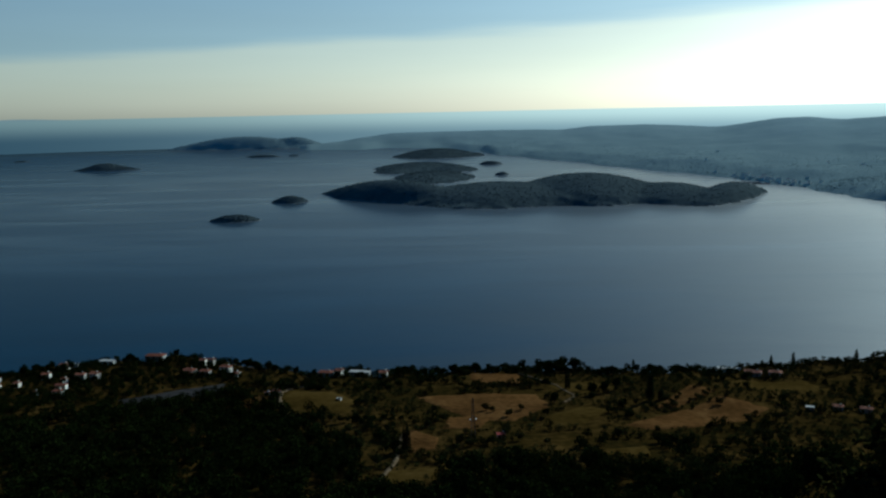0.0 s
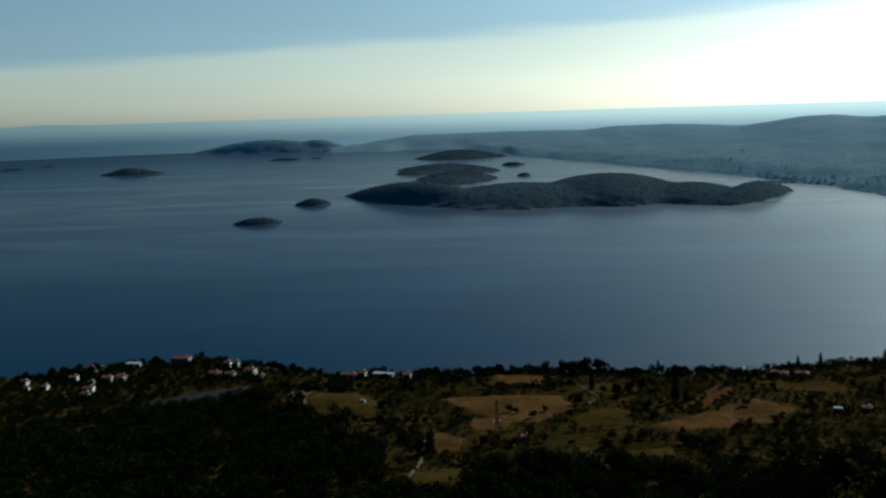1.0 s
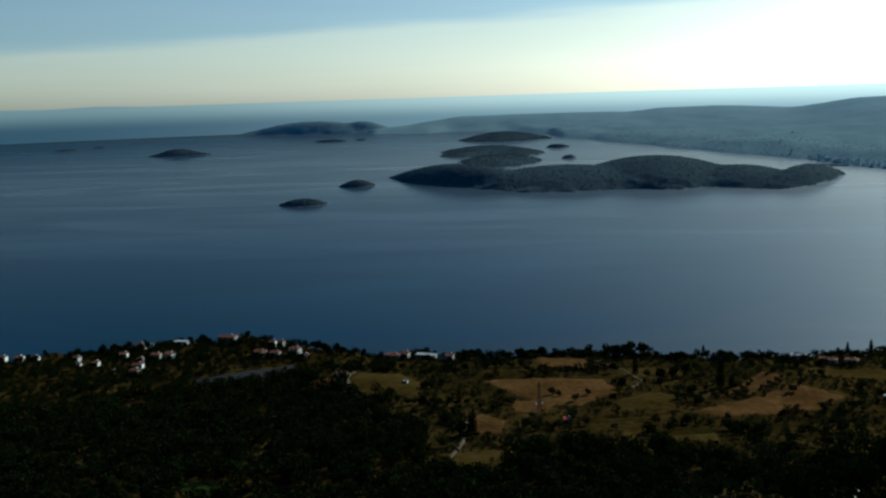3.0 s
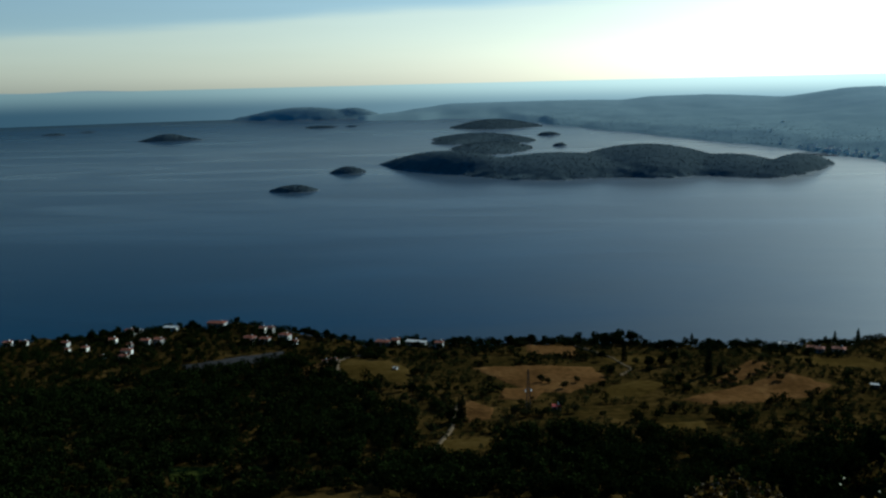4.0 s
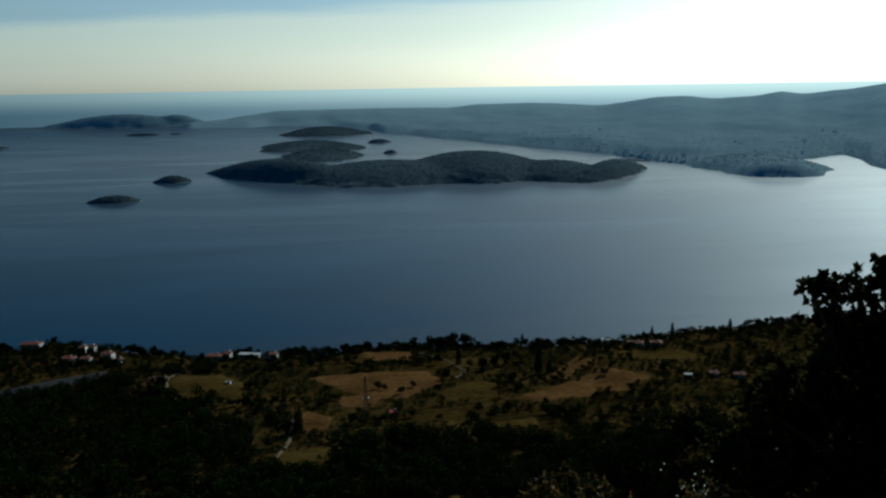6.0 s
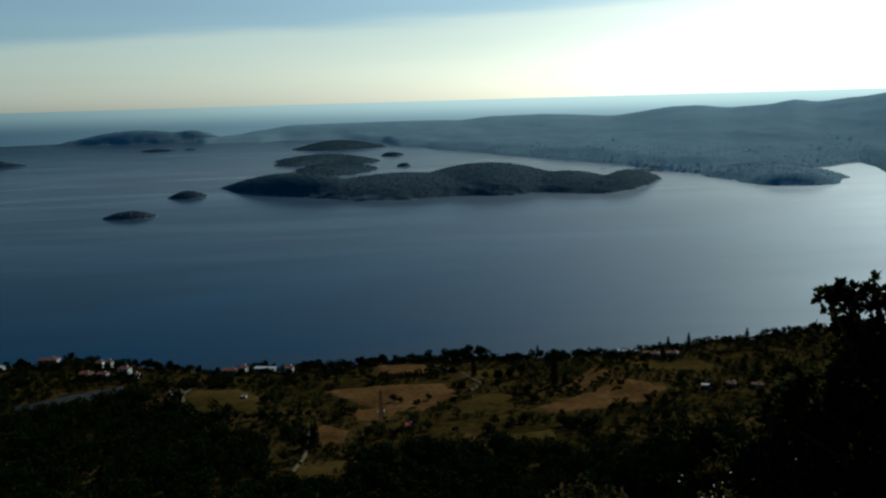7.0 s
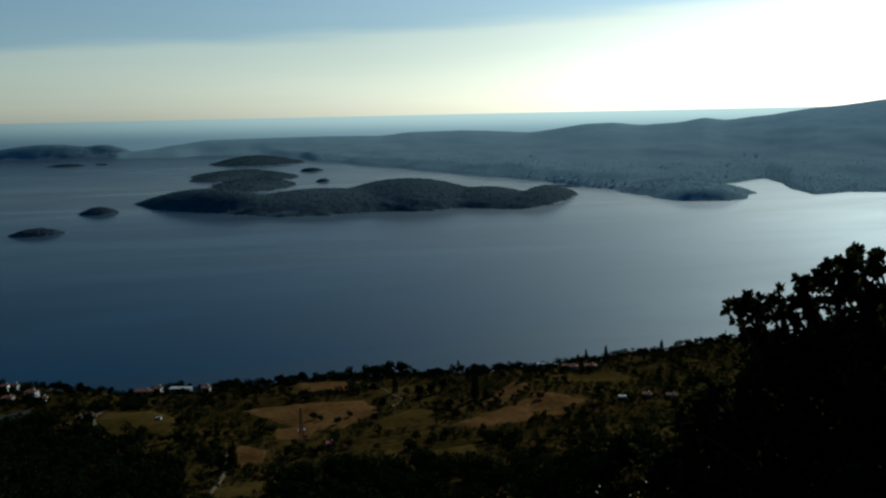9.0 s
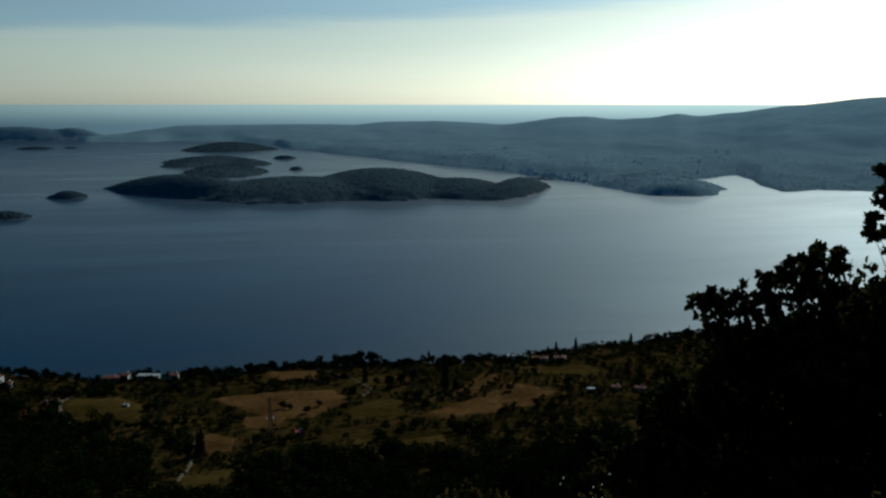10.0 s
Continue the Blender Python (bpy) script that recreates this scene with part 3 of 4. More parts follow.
def track(label, pts, width):
    path = []
    for (xa, ya), (xb, yb) in zip(pts, pts[1:]):
        path += [(xa + (xb - xa) * i / 10, ya + (yb - ya) * i / 10) for i in range(10)]
    path.append(pts[-1])
    verts = []
    for i, (x, y) in enumerate(path):
        xa, ya = path[max(0, i - 1)]
        xb, yb = path[min(len(path) - 1, i + 1)]
        k = width / 2 / max(0.01, math.hypot(xb - xa, yb - ya))
        for s in (-1, -0.9, 0, 0.9, 1):
            px, py = x - (yb - ya) * k * s, y + (xb - xa) * k * s
            verts.append((px, py, ground(px, py) + (-0.3 if abs(s) == 1 else 0.62 if s else 0.7)))
    n = len(path)
    return tagged(mesh_object("road", verts, [(5 * i + j, 5 * i + 5 + j, 5 * i + 6 + j, 5 * i + 1 + j) for i in range(n - 1) for j in range(4)], TRACK, smooth=True),
                  label, "track", kind="structure")


track("pale gravel track curving past a field", [(-74, 474), (-83, 469), (-88, 458), (-85, 438), (-78, 414), (-70, 404)], 2.6)
track("narrow pale footpath up the slope", [(-28, 295), (-25, 304), (-23, 315), (-20, 332), (-20, 350), (-19, 368)], 1.8)
track("pale dirt lane between fields", [(42, 497), (60, 470), (66, 440), (58, 424)], 1.2)


# ---- houses ----
HOUSES = []


def house(label, x, y, w, d, h, turn, walls=None, roof="hip", roof_mat=None, rows=1):
    """A small house: walls with real openings' frames and panes, a tiled or flat roof, a door and a chimney."""
    walls, roof_mat = walls or PLASTER, roof_mat or ROOF
    w, d, h = w * 0.75, d * 0.7, h * 0.8
    base = ground(x, y) - 0.3
    turn = turn * 0.5 - 12
    top = tagged(new("house"), label, "house", "houses on the near shore")
    top.matrix_world = pose(x, y, base, 0, 0, turn)
    bm = bmesh.new()
    add_box(bm, 0, 0, h / 2, w, d, h)
    part("wall", bm, walls, top)
    bm = bmesh.new()
    if roof == "flat":
        add_box(bm, 0, 0, h + 0.12, w + 0.4, d + 0.4, 0.24)
        part("roof", bm, FLATROOF, top, "pale flat concrete roof")
    else:
        o, rise = 0.35, 0.16 * d
        inset = d * 0.5 if roof == "hip" else 0.0
        v = [bm.verts.new(c) for c in ((-w / 2 - o, -d / 2 - o, h), (w / 2 + o, -d / 2 - o, h), (w / 2 + o, d / 2 + o, h), (-w / 2 - o, d / 2 + o, h),
                                       (-w / 2 - o + inset, 0, h + rise), (w / 2 + o - inset, 0, h + rise))]
        for q in ((0, 1, 5, 4), (2, 3, 4, 5), (1, 2, 5), (3, 0, 4), (3, 2, 1, 0)):
            bm.faces.new([v[i] for i in q])
        roof_ob = part("roof", bm, roof_mat, top, "faded terracotta roof" if roof_mat is ROOF else "bright red sheet roof")
        bm = bmesh.new()
        add_box(bm, w * 0.22, d * 0.12, h + rise * 0.9, 0.6, 0.6, 1.2)
        part("chimney", bm, walls, roof_ob)
        if roof == "gable":
            for s in (-1, 1):
                bm = bmesh.new()
                e = s * (w / 2 - 0.02)
                vs = [bm.verts.new(c) for c in ((e, -d / 2, h - 0.02), (e, d / 2, h - 0.02), (e, 0, h + rise * 0.84))]
                bm.faces.new(vs)
                part("gable", bm, walls, top)
    bays = max(2, int(w / 3.2))
    for r in range(rows):
        zc = h * (r + 0.55) / rows
        for i in range(bays):
            wx = -w / 2 + w * (i + 0.5) / bays
            for side in (-1, 1):
                if r == 0 and i == bays // 2 and side == -1:
                    bm = bmesh.new()
                    add_box(bm, wx, -d / 2 - 0.03, 1.35, 1.0, 0.1, 2.1)
                    part("door", bm, TIMBER, top, "brown timber door")
                    continue
                bm = bmesh.new()
                add_box(bm, wx, side * (d / 2 + 0.03), zc, 1.15, 0.1, 1.3)
                win = part("window", bm, TIMBER, top)
                bm = bmesh.new()
                add_box(bm, wx, side * (d / 2 + 0.07), zc, 0.95, 0.06, 1.1)
                part("pane", bm, PANE, win, "dark window pane")
    HOUSES.append((x, y, max(w, d) * 0.5 + 0.4))
    return top


WHITE_L, GREY_L, RED_L = "white plastered house with a dull red tiled roof", "grey stone house among dark trees", "broad grey stone house with a red tiled roof"
FLAT_L, SMALL_L = "long white flat-roofed holiday building", "small white plastered outbuilding beside trees"
for spec in (
    (WHITE_L, -240, 545, 7, 6, 5.5, 20, None, "hip", None, 2), (FLAT_L, -241, 556, 14, 6, 3.4, 12, None, "flat"), (FLAT_L, -215, 551, 13, 6, 3.2, 8, None, "flat"),
    (WHITE_L, -242, 524, 6, 6, 4.2, 35, None, "gable"), (WHITE_L, -252, 507, 5, 5, 3.8, 10, None, "hip"), (WHITE_L, -271, 521, 5.5, 5, 4, -10, None, "gable"),
    (WHITE_L, -222, 498, 8, 6, 4.2, 30, None, "gable"), (WHITE_L, -217, 482, 7, 6, 4.6, 15, None, "hip", None, 2), (WHITE_L, -210, 518, 7, 6, 5.0, -15, None, "gable", None, 2),
    (GREY_L, -219, 518, 8, 6, 4.6, 25, STONE_WALL, "hip"), (WHITE_L, -226, 512, 4, 4, 3.6, 0, None, "gable"), (SMALL_L, -233, 489, 3.5, 3.5, 3, 5, None, "gable"),
    (RED_L, -187, 560, 16, 9, 5.5, 10, STONE_WALL, "hip", None, 2), (RED_L, -156, 526, 10, 8, 3.8, -10, STONE_WALL, "hip"), (WHITE_L, -153, 547, 5, 5, 5.2, 15, None, "gable", None, 2),
    (WHITE_L, -147, 545, 5, 5, 5.6, -5, None, "gable", None, 2), (WHITE_L, -133, 524, 9, 6, 5.0, -20, None, "hip", None, 2), (WHITE_L, -124, 511, 5, 5, 3.6, 10, None, "gable"),
    (GREY_L, -144, 518, 8, 6, 4.4, 0, STONE_WALL, "hip"), (SMALL_L, -152, 516, 3.5, 3.5, 3, 0, None, "gable"),
    (WHITE_L, -324, 528, 7, 6, 4.4, 30, None, "gable"), (WHITE_L, -314, 530, 7, 6, 4.6, 25, None, "hip"), (WHITE_L, -301, 526, 6, 5, 4.2, 15, None, "gable"), (SMALL_L, -262, 505, 3.5, 3.5, 3.2, 20, None, "gable"),
    (RED_L, -70, 506, 11, 7, 4.6, -6, STONE_WALL, "hip", None, 2), (WHITE_L, -62, 505, 5, 7, 5.0, -6, None, "gable", None, 2), (FLAT_L, -50, 504, 16, 6, 3.4, -4, STONE_WALL, "flat"), (WHITE_L, -36, 500, 6, 6, 4.2, 10, None, "gable"),
    (SMALL_L, -94, 453, 3.6, 3, 2.6, 20, None, "gable"), (RED_L, -90, 456, 5, 4, 2.8, 20, STONE_WALL, "gable"), (SMALL_L, -54, 433, 3, 2.4, 2.0, -15, None, "flat"),
    ("small hut with a bright red roof among shrubs", 23, 361, 4.5, 3.6, 2.6, 25, STONE_WALL, "gable", RED_SHEET),
    (FLAT_L, 166, 506, 17, 6, 3.2, -14, None, "flat"), (RED_L, 175, 491, 12, 7, 3.6, -18, STONE_WALL, "hip"), (RED_L, 188, 492, 9, 7, 3.4, -22, STONE_WALL, "hip"),
    (WHITE_L, 187, 409, 6, 5, 3.4, -20, None, "gable"), (RED_L, 200, 408, 7, 5, 3.6, -25, STONE_WALL, "gable"), (SMALL_L, 172, 405, 5, 3.5, 2.6, -20, STONE_WALL, "flat"),
):
    house(*spec)


# ---- power pylon ----
def pylon(x, y, h=19.0):
    top = tagged(new("pylon"), "grey steel lattice power pylon with white insulators", "pylon")
    top.matrix_world = pose(x, y, ground(x, y) - 0.3, 0, 0, 12)
    wide, slim = 0.95, 0.22

    def corner(k, z):
        s = wide + (slim - wide) * z / h
        return ((s, s), (-s, s), (-s, -s), (s, -s))[k % 4] + (z,)

    for k in range(4):
        bm = bmesh.new()
        add_tube(bm, corner(k, 0), corner(k, h), 0.09, 0.07, 5)
        part("leg", bm, STEEL, top)
    levels = [h * (1 - (1 - i / 9) ** 1.25) for i in range(10)]
    for z0, z1 in zip(levels, levels[1:]):
        for k in range(4):
            for a, b in ((k, k + 1), (k + 1, k)):
                bm = bmesh.new()
                add_tube(bm, corner(a, z0), corner(b, z1), 0.035, 0.035, 4)
                part("brace", bm, STEEL, top)
    for z, reach in ((h * 0.54, 1.3), (h * 0.93, 0.9)):
        bm = bmesh.new()
        for s in (-1, 1):
            add_tube(bm, (0, 0, z + 0.5), (s * reach, 0, z), 0.07, 0.05, 4)
            add_tube(bm, (0, 0, z - 0.1), (s * reach, 0, z), 0.07, 0.05, 4)
        arm = part("crossarm", bm, STEEL, top)
        for s in (-1, 1) if z < h * 0.8 else ():
            bm = bmesh.new()
            for i in range(6):
                add_tube(bm, (s * reach, 0, z - 0.1 - 0.16 * i), (s * reach, 0, z - 0.2 - 0.16 * i), 0.17, 0.08, 7)
            part("insulator", bm, CERAMIC, arm, "white ceramic insulator string")
    return top


pylon(11, 357)


# ---- trees and shrubs ----
rng = np.random.default_rng(7)


def tree(kind, label, trunk_h, trunk_r, blobs, n, size, mat, category, group):
    top = tagged(new(kind), label, category, group)
    bm = bmesh.new()
    lean = rng.uniform(-0.15, 0.15, 2)
    tip = (lean[0] * trunk_h, lean[1] * trunk_h, trunk_h)
    add_tube(bm, (0, 0, -0.6), tip, trunk_r, trunk_r * 0.6, 7)
    for b in blobs[:5]:
        add_tube(bm, tip if trunk_h < b[2] else (0, 0, max(0.1, b[2] - 0.8)), b[:3], trunk_r * 0.5, trunk_r * 0.2, 5)
    part("trunk", bm, BARK, top)
    quads_object("crown", tufts(rng, n, blobs, size), mat, top)
    return top


def round_blobs(w, h, z, n):
    out = [(0, 0, z + h * 0.5, w * 0.36, w * 0.36, h * 0.42)]
    for i in range(n):
        a, q = rng.uniform(0, math.tau), rng.uniform(0.2, 0.34) * w
        s = rng.uniform(0.16, 0.26) * w
        out.append((q * math.cos(a), q * math.sin(a), z + h * rng.uniform(0.25, 0.8), s, s, s * 0.8))
    return out


def cypress_blobs(h, w):
    return [(0, 0, h * (0.12 + 0.8 * i / 6), w * 0.5 * (1 - (i / 7.4) ** 2.2) + 0.1, w * 0.5 * (1 - (i / 7.4) ** 2.2) + 0.1, h * 0.12) for i in range(7)]


KINDS = {
    "shrub": [tree("shrub", "rounded dark green macchia shrub on the slope", 0.5, 0.08, round_blobs(3.0, 2.2, 0.1, 5), 150, 0.36, m, "shrub", "shrubs on the slope") for m in (PINE, OLIVE, OLIVE)],
    "olive": [tree("olive_tree", "grey-green olive tree with a low round crown", 1.2, 0.16, round_blobs(4.4, 3.2, 0.9, 7), 220, 0.42, OLIVE, "olive tree", "olive trees") for _ in range(2)],
    "pine": [tree("pine_tree", "dark Aleppo pine with an uneven crown", 2.6, 0.2, round_blobs(5.5, 5.0, 1.6, 9), 320, 0.5, PINE, "pine tree", "pine trees") for _ in range(3)],
    "cypress": [tree("cypress_tree", "slim dark columnar cypress", 1.0, 0.16, cypress_blobs(12.0, 3.0), 900, 0.34, CYPRESS, "cypress tree", "cypress trees")],
}


def plant(kind, x, y, s=1.0, sz=None):
    src = KINDS[kind][int(rng.integers(len(KINDS[kind])))]
    m = pose(x, y, ground(x, y) - 0.1, 0, 0, rng.uniform(0, 360)) @ Matrix.Diagonal((s, s, sz or s, 1))
    ob = copy_thing(src, m)
    ob.matrix_basis = m
    return ob


def free(x, y, margin=0.0):
    return not any(inside(f[2], x, y) for f in FIELDS) and not any(math.hypot(x - hx, y - hy) < hr + margin for hx, hy, hr in HOUSES)


for x, y, s, sz in ((101, 425, 1.25, 1.15), (112, 515, 0.8, 0.6), (199, 528, 0.7, 0.58), (212, 527, 0.95, 0.75), (206, 530, 0.7, 0.38), (195, 532, 1.2, 0.42), (252, 530, 0.9, 0.62),
                    (-16, 345, 0.9, 0.95), (-17.5, 346.5, 0.8, 0.8), (116, 512, 0.6, 0.35), (106, 424, 1.0, 0.5)):
    plant("cypress", x, y, s, sz)
count = 0
while count < 115:  # belt of pines above the shore
    az = rng.uniform(-31, 29)
    s = along(COAST, az)
    r = s - rng.uniform(16, 30)
    x, y = r * math.sin(radians(az)), r * math.cos(radians(az))
    if free(x, y, 0.5):
        tall = 1.2 if 3 < az < 10 else 0.9 if az < 14 else 0.6
        plant("pine", x, y, tall * rng.uniform(0.7, 1.1), tall * rng.uniform(0.65, 1.1))
        count += 1
for hx, hy, hr in list(HOUSES[:29]):  # garden pines that half hide the shore houses
    away = math.hypot(hx, hy)
    for k in range(2 if hr > 2.2 else 1):
        back, side = hr + rng.uniform(1.2, 3.0), rng.uniform(-1.1, 0.1) * hr
        x, y = hx - hx / away * back + hy / away * side, hy - hy / away * back - hx / away * side
        s = rng.uniform(0.4, 0.62)
        plant("pine", x, y, s * 1.15, s)
for i in range(15):  # row of pines added for the tree-shadow strip under the fallow field
    plant("pine", -78 + 4.1 * i + rng.normal() * 0.6, 402 - 1.1 * i + rng.normal(), rng.uniform(0.55, 0.8), rng.uniform(0.45, 0.65))
for row in range(3):  # olive rows beside and on the terraced plot
    for i in range(9):
        u = i / 8
        x, y = 96 + 34 * u + row * 5.5 + rng.normal() * 0.8, 402 + 40 * u - row * 9 * u + rng.normal() * 0.8
        if rng.uniform() < 0.85:
            plant("olive", x, y, rng.uniform(0.45, 0.8))
for i in range(11):  # row below the upper field
    plant("shrub", 15 + i * 2.8, 468.5 + rng.normal() * 0.6, rng.uniform(0.7, 1.0))
for x, y in ((-6, 413), (-2, 394), (29, 401), (22, 410), (19, 413), (36, 411), (131, 411), (25, 363), (5, 352), (9, 349), (17, 352), (30, 356), (-5, 386), (-8, 380)):
    plant("olive", x, y, rng.uniform(0.7, 1.15))
count = 0
while count < 130:
    az, r = rng.uniform(-12, 28), math.sqrt(rng.uniform(310 ** 2, 520 ** 2))
    x, y = r * math.sin(radians(az)), r * math.cos(radians(az))
    if r < along(COAST, az) - 22 and free(x, y, 1.0):
        plant(("shrub", "olive", "olive", "pine")[int(rng.integers(4))], x, y, rng.uniform(0.6, 1.15))
        count += 1
for group in KINDS.values():  # the models themselves stand among the rest
    for k, ob in enumerate(group):
        x, y = 60 + 7 * k + 5 * len(group), 470 + 4 * k - 9 * len(group)
        ob.matrix_basis = pose(x, y, ground(x, y) - 0.1)


def thicket(name, label, category, spots, mat, n, size):
    """Uncountable growth as one mesh; each spot is x, y, width, height."""
    out = []
    for x, y, w, h in spots:
        blobs = [(0, 0, h * 0.55, w * 0.38, w * 0.38, h * 0.42)]
        for i in range(3):
            a = rng.uniform(0, math.tau)
            blobs.append((w * 0.3 * math.cos(a), w * 0.3 * math.sin(a), h * rng.uniform(0.35, 0.8), w * 0.22, w * 0.22, h * 0.22))
        out.append(tufts(rng, n, blobs, size * w) + np.array((x, y, ground(x, y) - 0.2)))
    return tagged(quads_object(name, np.concatenate(out), mat), label, category, kind="stuff")


def spots(n, az0, az1, r0, r1, w0, w1, keep):
    out = []
    while len(out) < n:
        az, r = rng.uniform(az0, az1), math.sqrt(rng.uniform(r0 ** 2, r1 ** 2))
        x, y = r * math.sin(radians(az)), r * math.cos(radians(az))
        if keep(az, r, x, y) and free(x, y, 0.3):
            w = rng.uniform(w0, w1) * (0.6 if r > 470 and w1 > 6 else 1.0)
            out.append((x, y, w, w * rng.uniform(0.7, 1.2)))
    return out


thicket("woodland", "dense dark evergreen woodland on the lower slope", "woodland",
        spots(2900, -33, -2, 262, 590, 4.0, 8.0, lambda az, r, x, y: r < along(COAST, az) - 24 and (az < -11 - 4 * math.sin(r / 40) or r < 410 - 12 * (az + 11)) and not (az > -6 and r > 300)), PINE, 210, 0.066)
thicket("macchia", "low grey-green macchia scrub between the fields", "scrub",
        spots(3600, -12, 34, 300, 620, 1.2, 3.0, lambda az, r, x, y: r < along(COAST, az) - 20 and noise.noise((x / 28, y / 28, 0.5)) > -0.3), OLIVE, 60, 0.12)
thicket("woodland", "dark clumps of trees and hedges between the fields", "trees",
        spots(620, -10, 32, 310, 600, 3.0, 5.2, lambda az, r, x, y: r < along(COAST, az) - 20 and noise.noise((x / 24 + 9, y / 16, 0.5)) > 0.12 and math.hypot(x - 103, y - 440) > 24), PINE, 110, 0.09)
thicket("shore_trees", "ragged belt of pines and bushes along the shore", "trees",
        spots(850, -33, 31, 480, 640, 2.2, 4.6, lambda az, r, x, y: 12 < along(COAST, az) - r < 34), PINE, 110, 0.09)
thicket("woodland", "dark mixed wood at the foot of the hillside", "woodland",
        spots(560, -8, 33, 250, 318, 5.0, 9.5, lambda az, r, x, y: az > -1 or r < 288), PINE, 300, 0.055)
thicket("woodland", "dark pines on a spur below the lookout", "woodland",
        spots(240, 3, 42, 55, 125, 3.0, 6.0, lambda az, r, x, y: math.exp(-(((x - 45) / 24) ** 2 + ((y - 88) / 30) ** 2)) > 0.25), PINE, 700, 0.04)


# ---- the town on the opposite shore ----
def far_house():
    top = tagged(new("house"), "small pale house on the opposite shore", "house", "houses across the channel")
    bm = bmesh.new()
    add_box(bm, 0, 0, 2.5, 10, 8, 7)
    part("wall", bm, PLASTER, top)
    bm = bmesh.new()
    v = [bm.verts.new(c) for c in ((-5.4, -4.4, 6), (5.4, -4.4, 6), (5.4, 4.4, 6), (-5.4, 4.4, 6), (-5.4, 0, 8.2), (5.4, 0, 8.2))]
    for q in ((0, 1, 5, 4), (2, 3, 4, 5), (1, 2, 5), (3, 0, 4), (3, 2, 1, 0)):
        bm.faces.new([v[i] for i in q])
    part("roof", bm, FLATROOF, top)
    return top


model, made = far_house(), 0
while made < 56:
    az = rng.normal(20.4, 1.3) if made < 48 else rng.uniform(14, 31)
    r = along(FAR_COAST, az) + (abs(rng.normal()) * 45 + 12 if made < 48 else rng.uniform(20, 620))
    x, y = r * math.sin(radians(az)), r * math.cos(radians(az))
    z = far_coast_height(x, y)
    if z > 1.0:
        m = pose(x, y, z, 0, 0, rng.uniform(-46, -26)) @ Matrix.Diagonal((rng.uniform(0.4, 0.9), rng.uniform(0.4, 0.7), rng.uniform(0.4, 0.7), 1))
        ob = model if made == 0 else copy_thing(model, m)
        ob.matrix_basis = m
        made += 1


def jetty(x, y, length, turn):
    top = tagged(new("jetty"), "low pale stone jetty at the far town", "jetty", "jetties of the far town")
    top.matrix_world = pose(x, y, 0, 0, 0, turn)
    bm = bmesh.new()
    add_box(bm, 0, 0, 0.2, length, 9, 3.6)
    bmesh.ops.bevel(bm, geom=list(bm.edges), offset=0.3, segments=1, affect="EDGES")
    part("quay", bm, SHORE_ROCK, top)
    for i in range(5):
        bm = bmesh.new()
        add_tube(bm, (length * (i / 4 - 0.5) * 0.9, 3.6, 1.9), (length * (i / 4 - 0.5) * 0.9, 3.6, 3.0), 0.4, 0.3, 8)
        part("bollard", bm, STEEL, top)


jetty(636, 1868, 62, 8)
jetty(665, 1830, 50, -20)

# ---- the lookout's own trees and shrubs ----
LEAF = material("oak_leaf", ((0.008, 0.012, 0.004), (0.017, 0.022, 0.007), (0.066, 0.056, 0.015)), 6.0, 1.0, 0, 0.0, 0.25, True)
DRY_LEAF = material("yellowing_leaf", ((0.024, 0.019, 0.006), (0.055, 0.038, 0.01), (0.14, 0.08, 0.018)), 6.0, 0.6, 0, 0.05, 0.35, True)
FLECK = material("pale_cream_fleck", ((0.6, 0.56, 0.38), (0.82, 0.77, 0.55)), 20.0, 0.6, 0, 0.3, 0.4, True)


def leaves(base, way, side, length, width):
    """Corners of folded leaves, two quads a leaf, from arrays of stalk, direction and side vectors."""
    up = np.cross(way, side)
    tip = base + way * length
    out = []
    for s in (-1, 1):
        a = base + way * length * 0.3 + side * width * 0.42 * s + up * width * 0.14
        b = base + way * length * 0.72 + side * width * 0.38 * s + up * width * 0.12
        out.append(np.stack([base, a, b, tip] if s > 0 else [base, tip, b, a], 1))
    return np.concatenate(out).reshape(-1, 3)


def unit(v):
    return v / (np.linalg.norm(v, axis=-1, keepdims=True) + 1e-9)


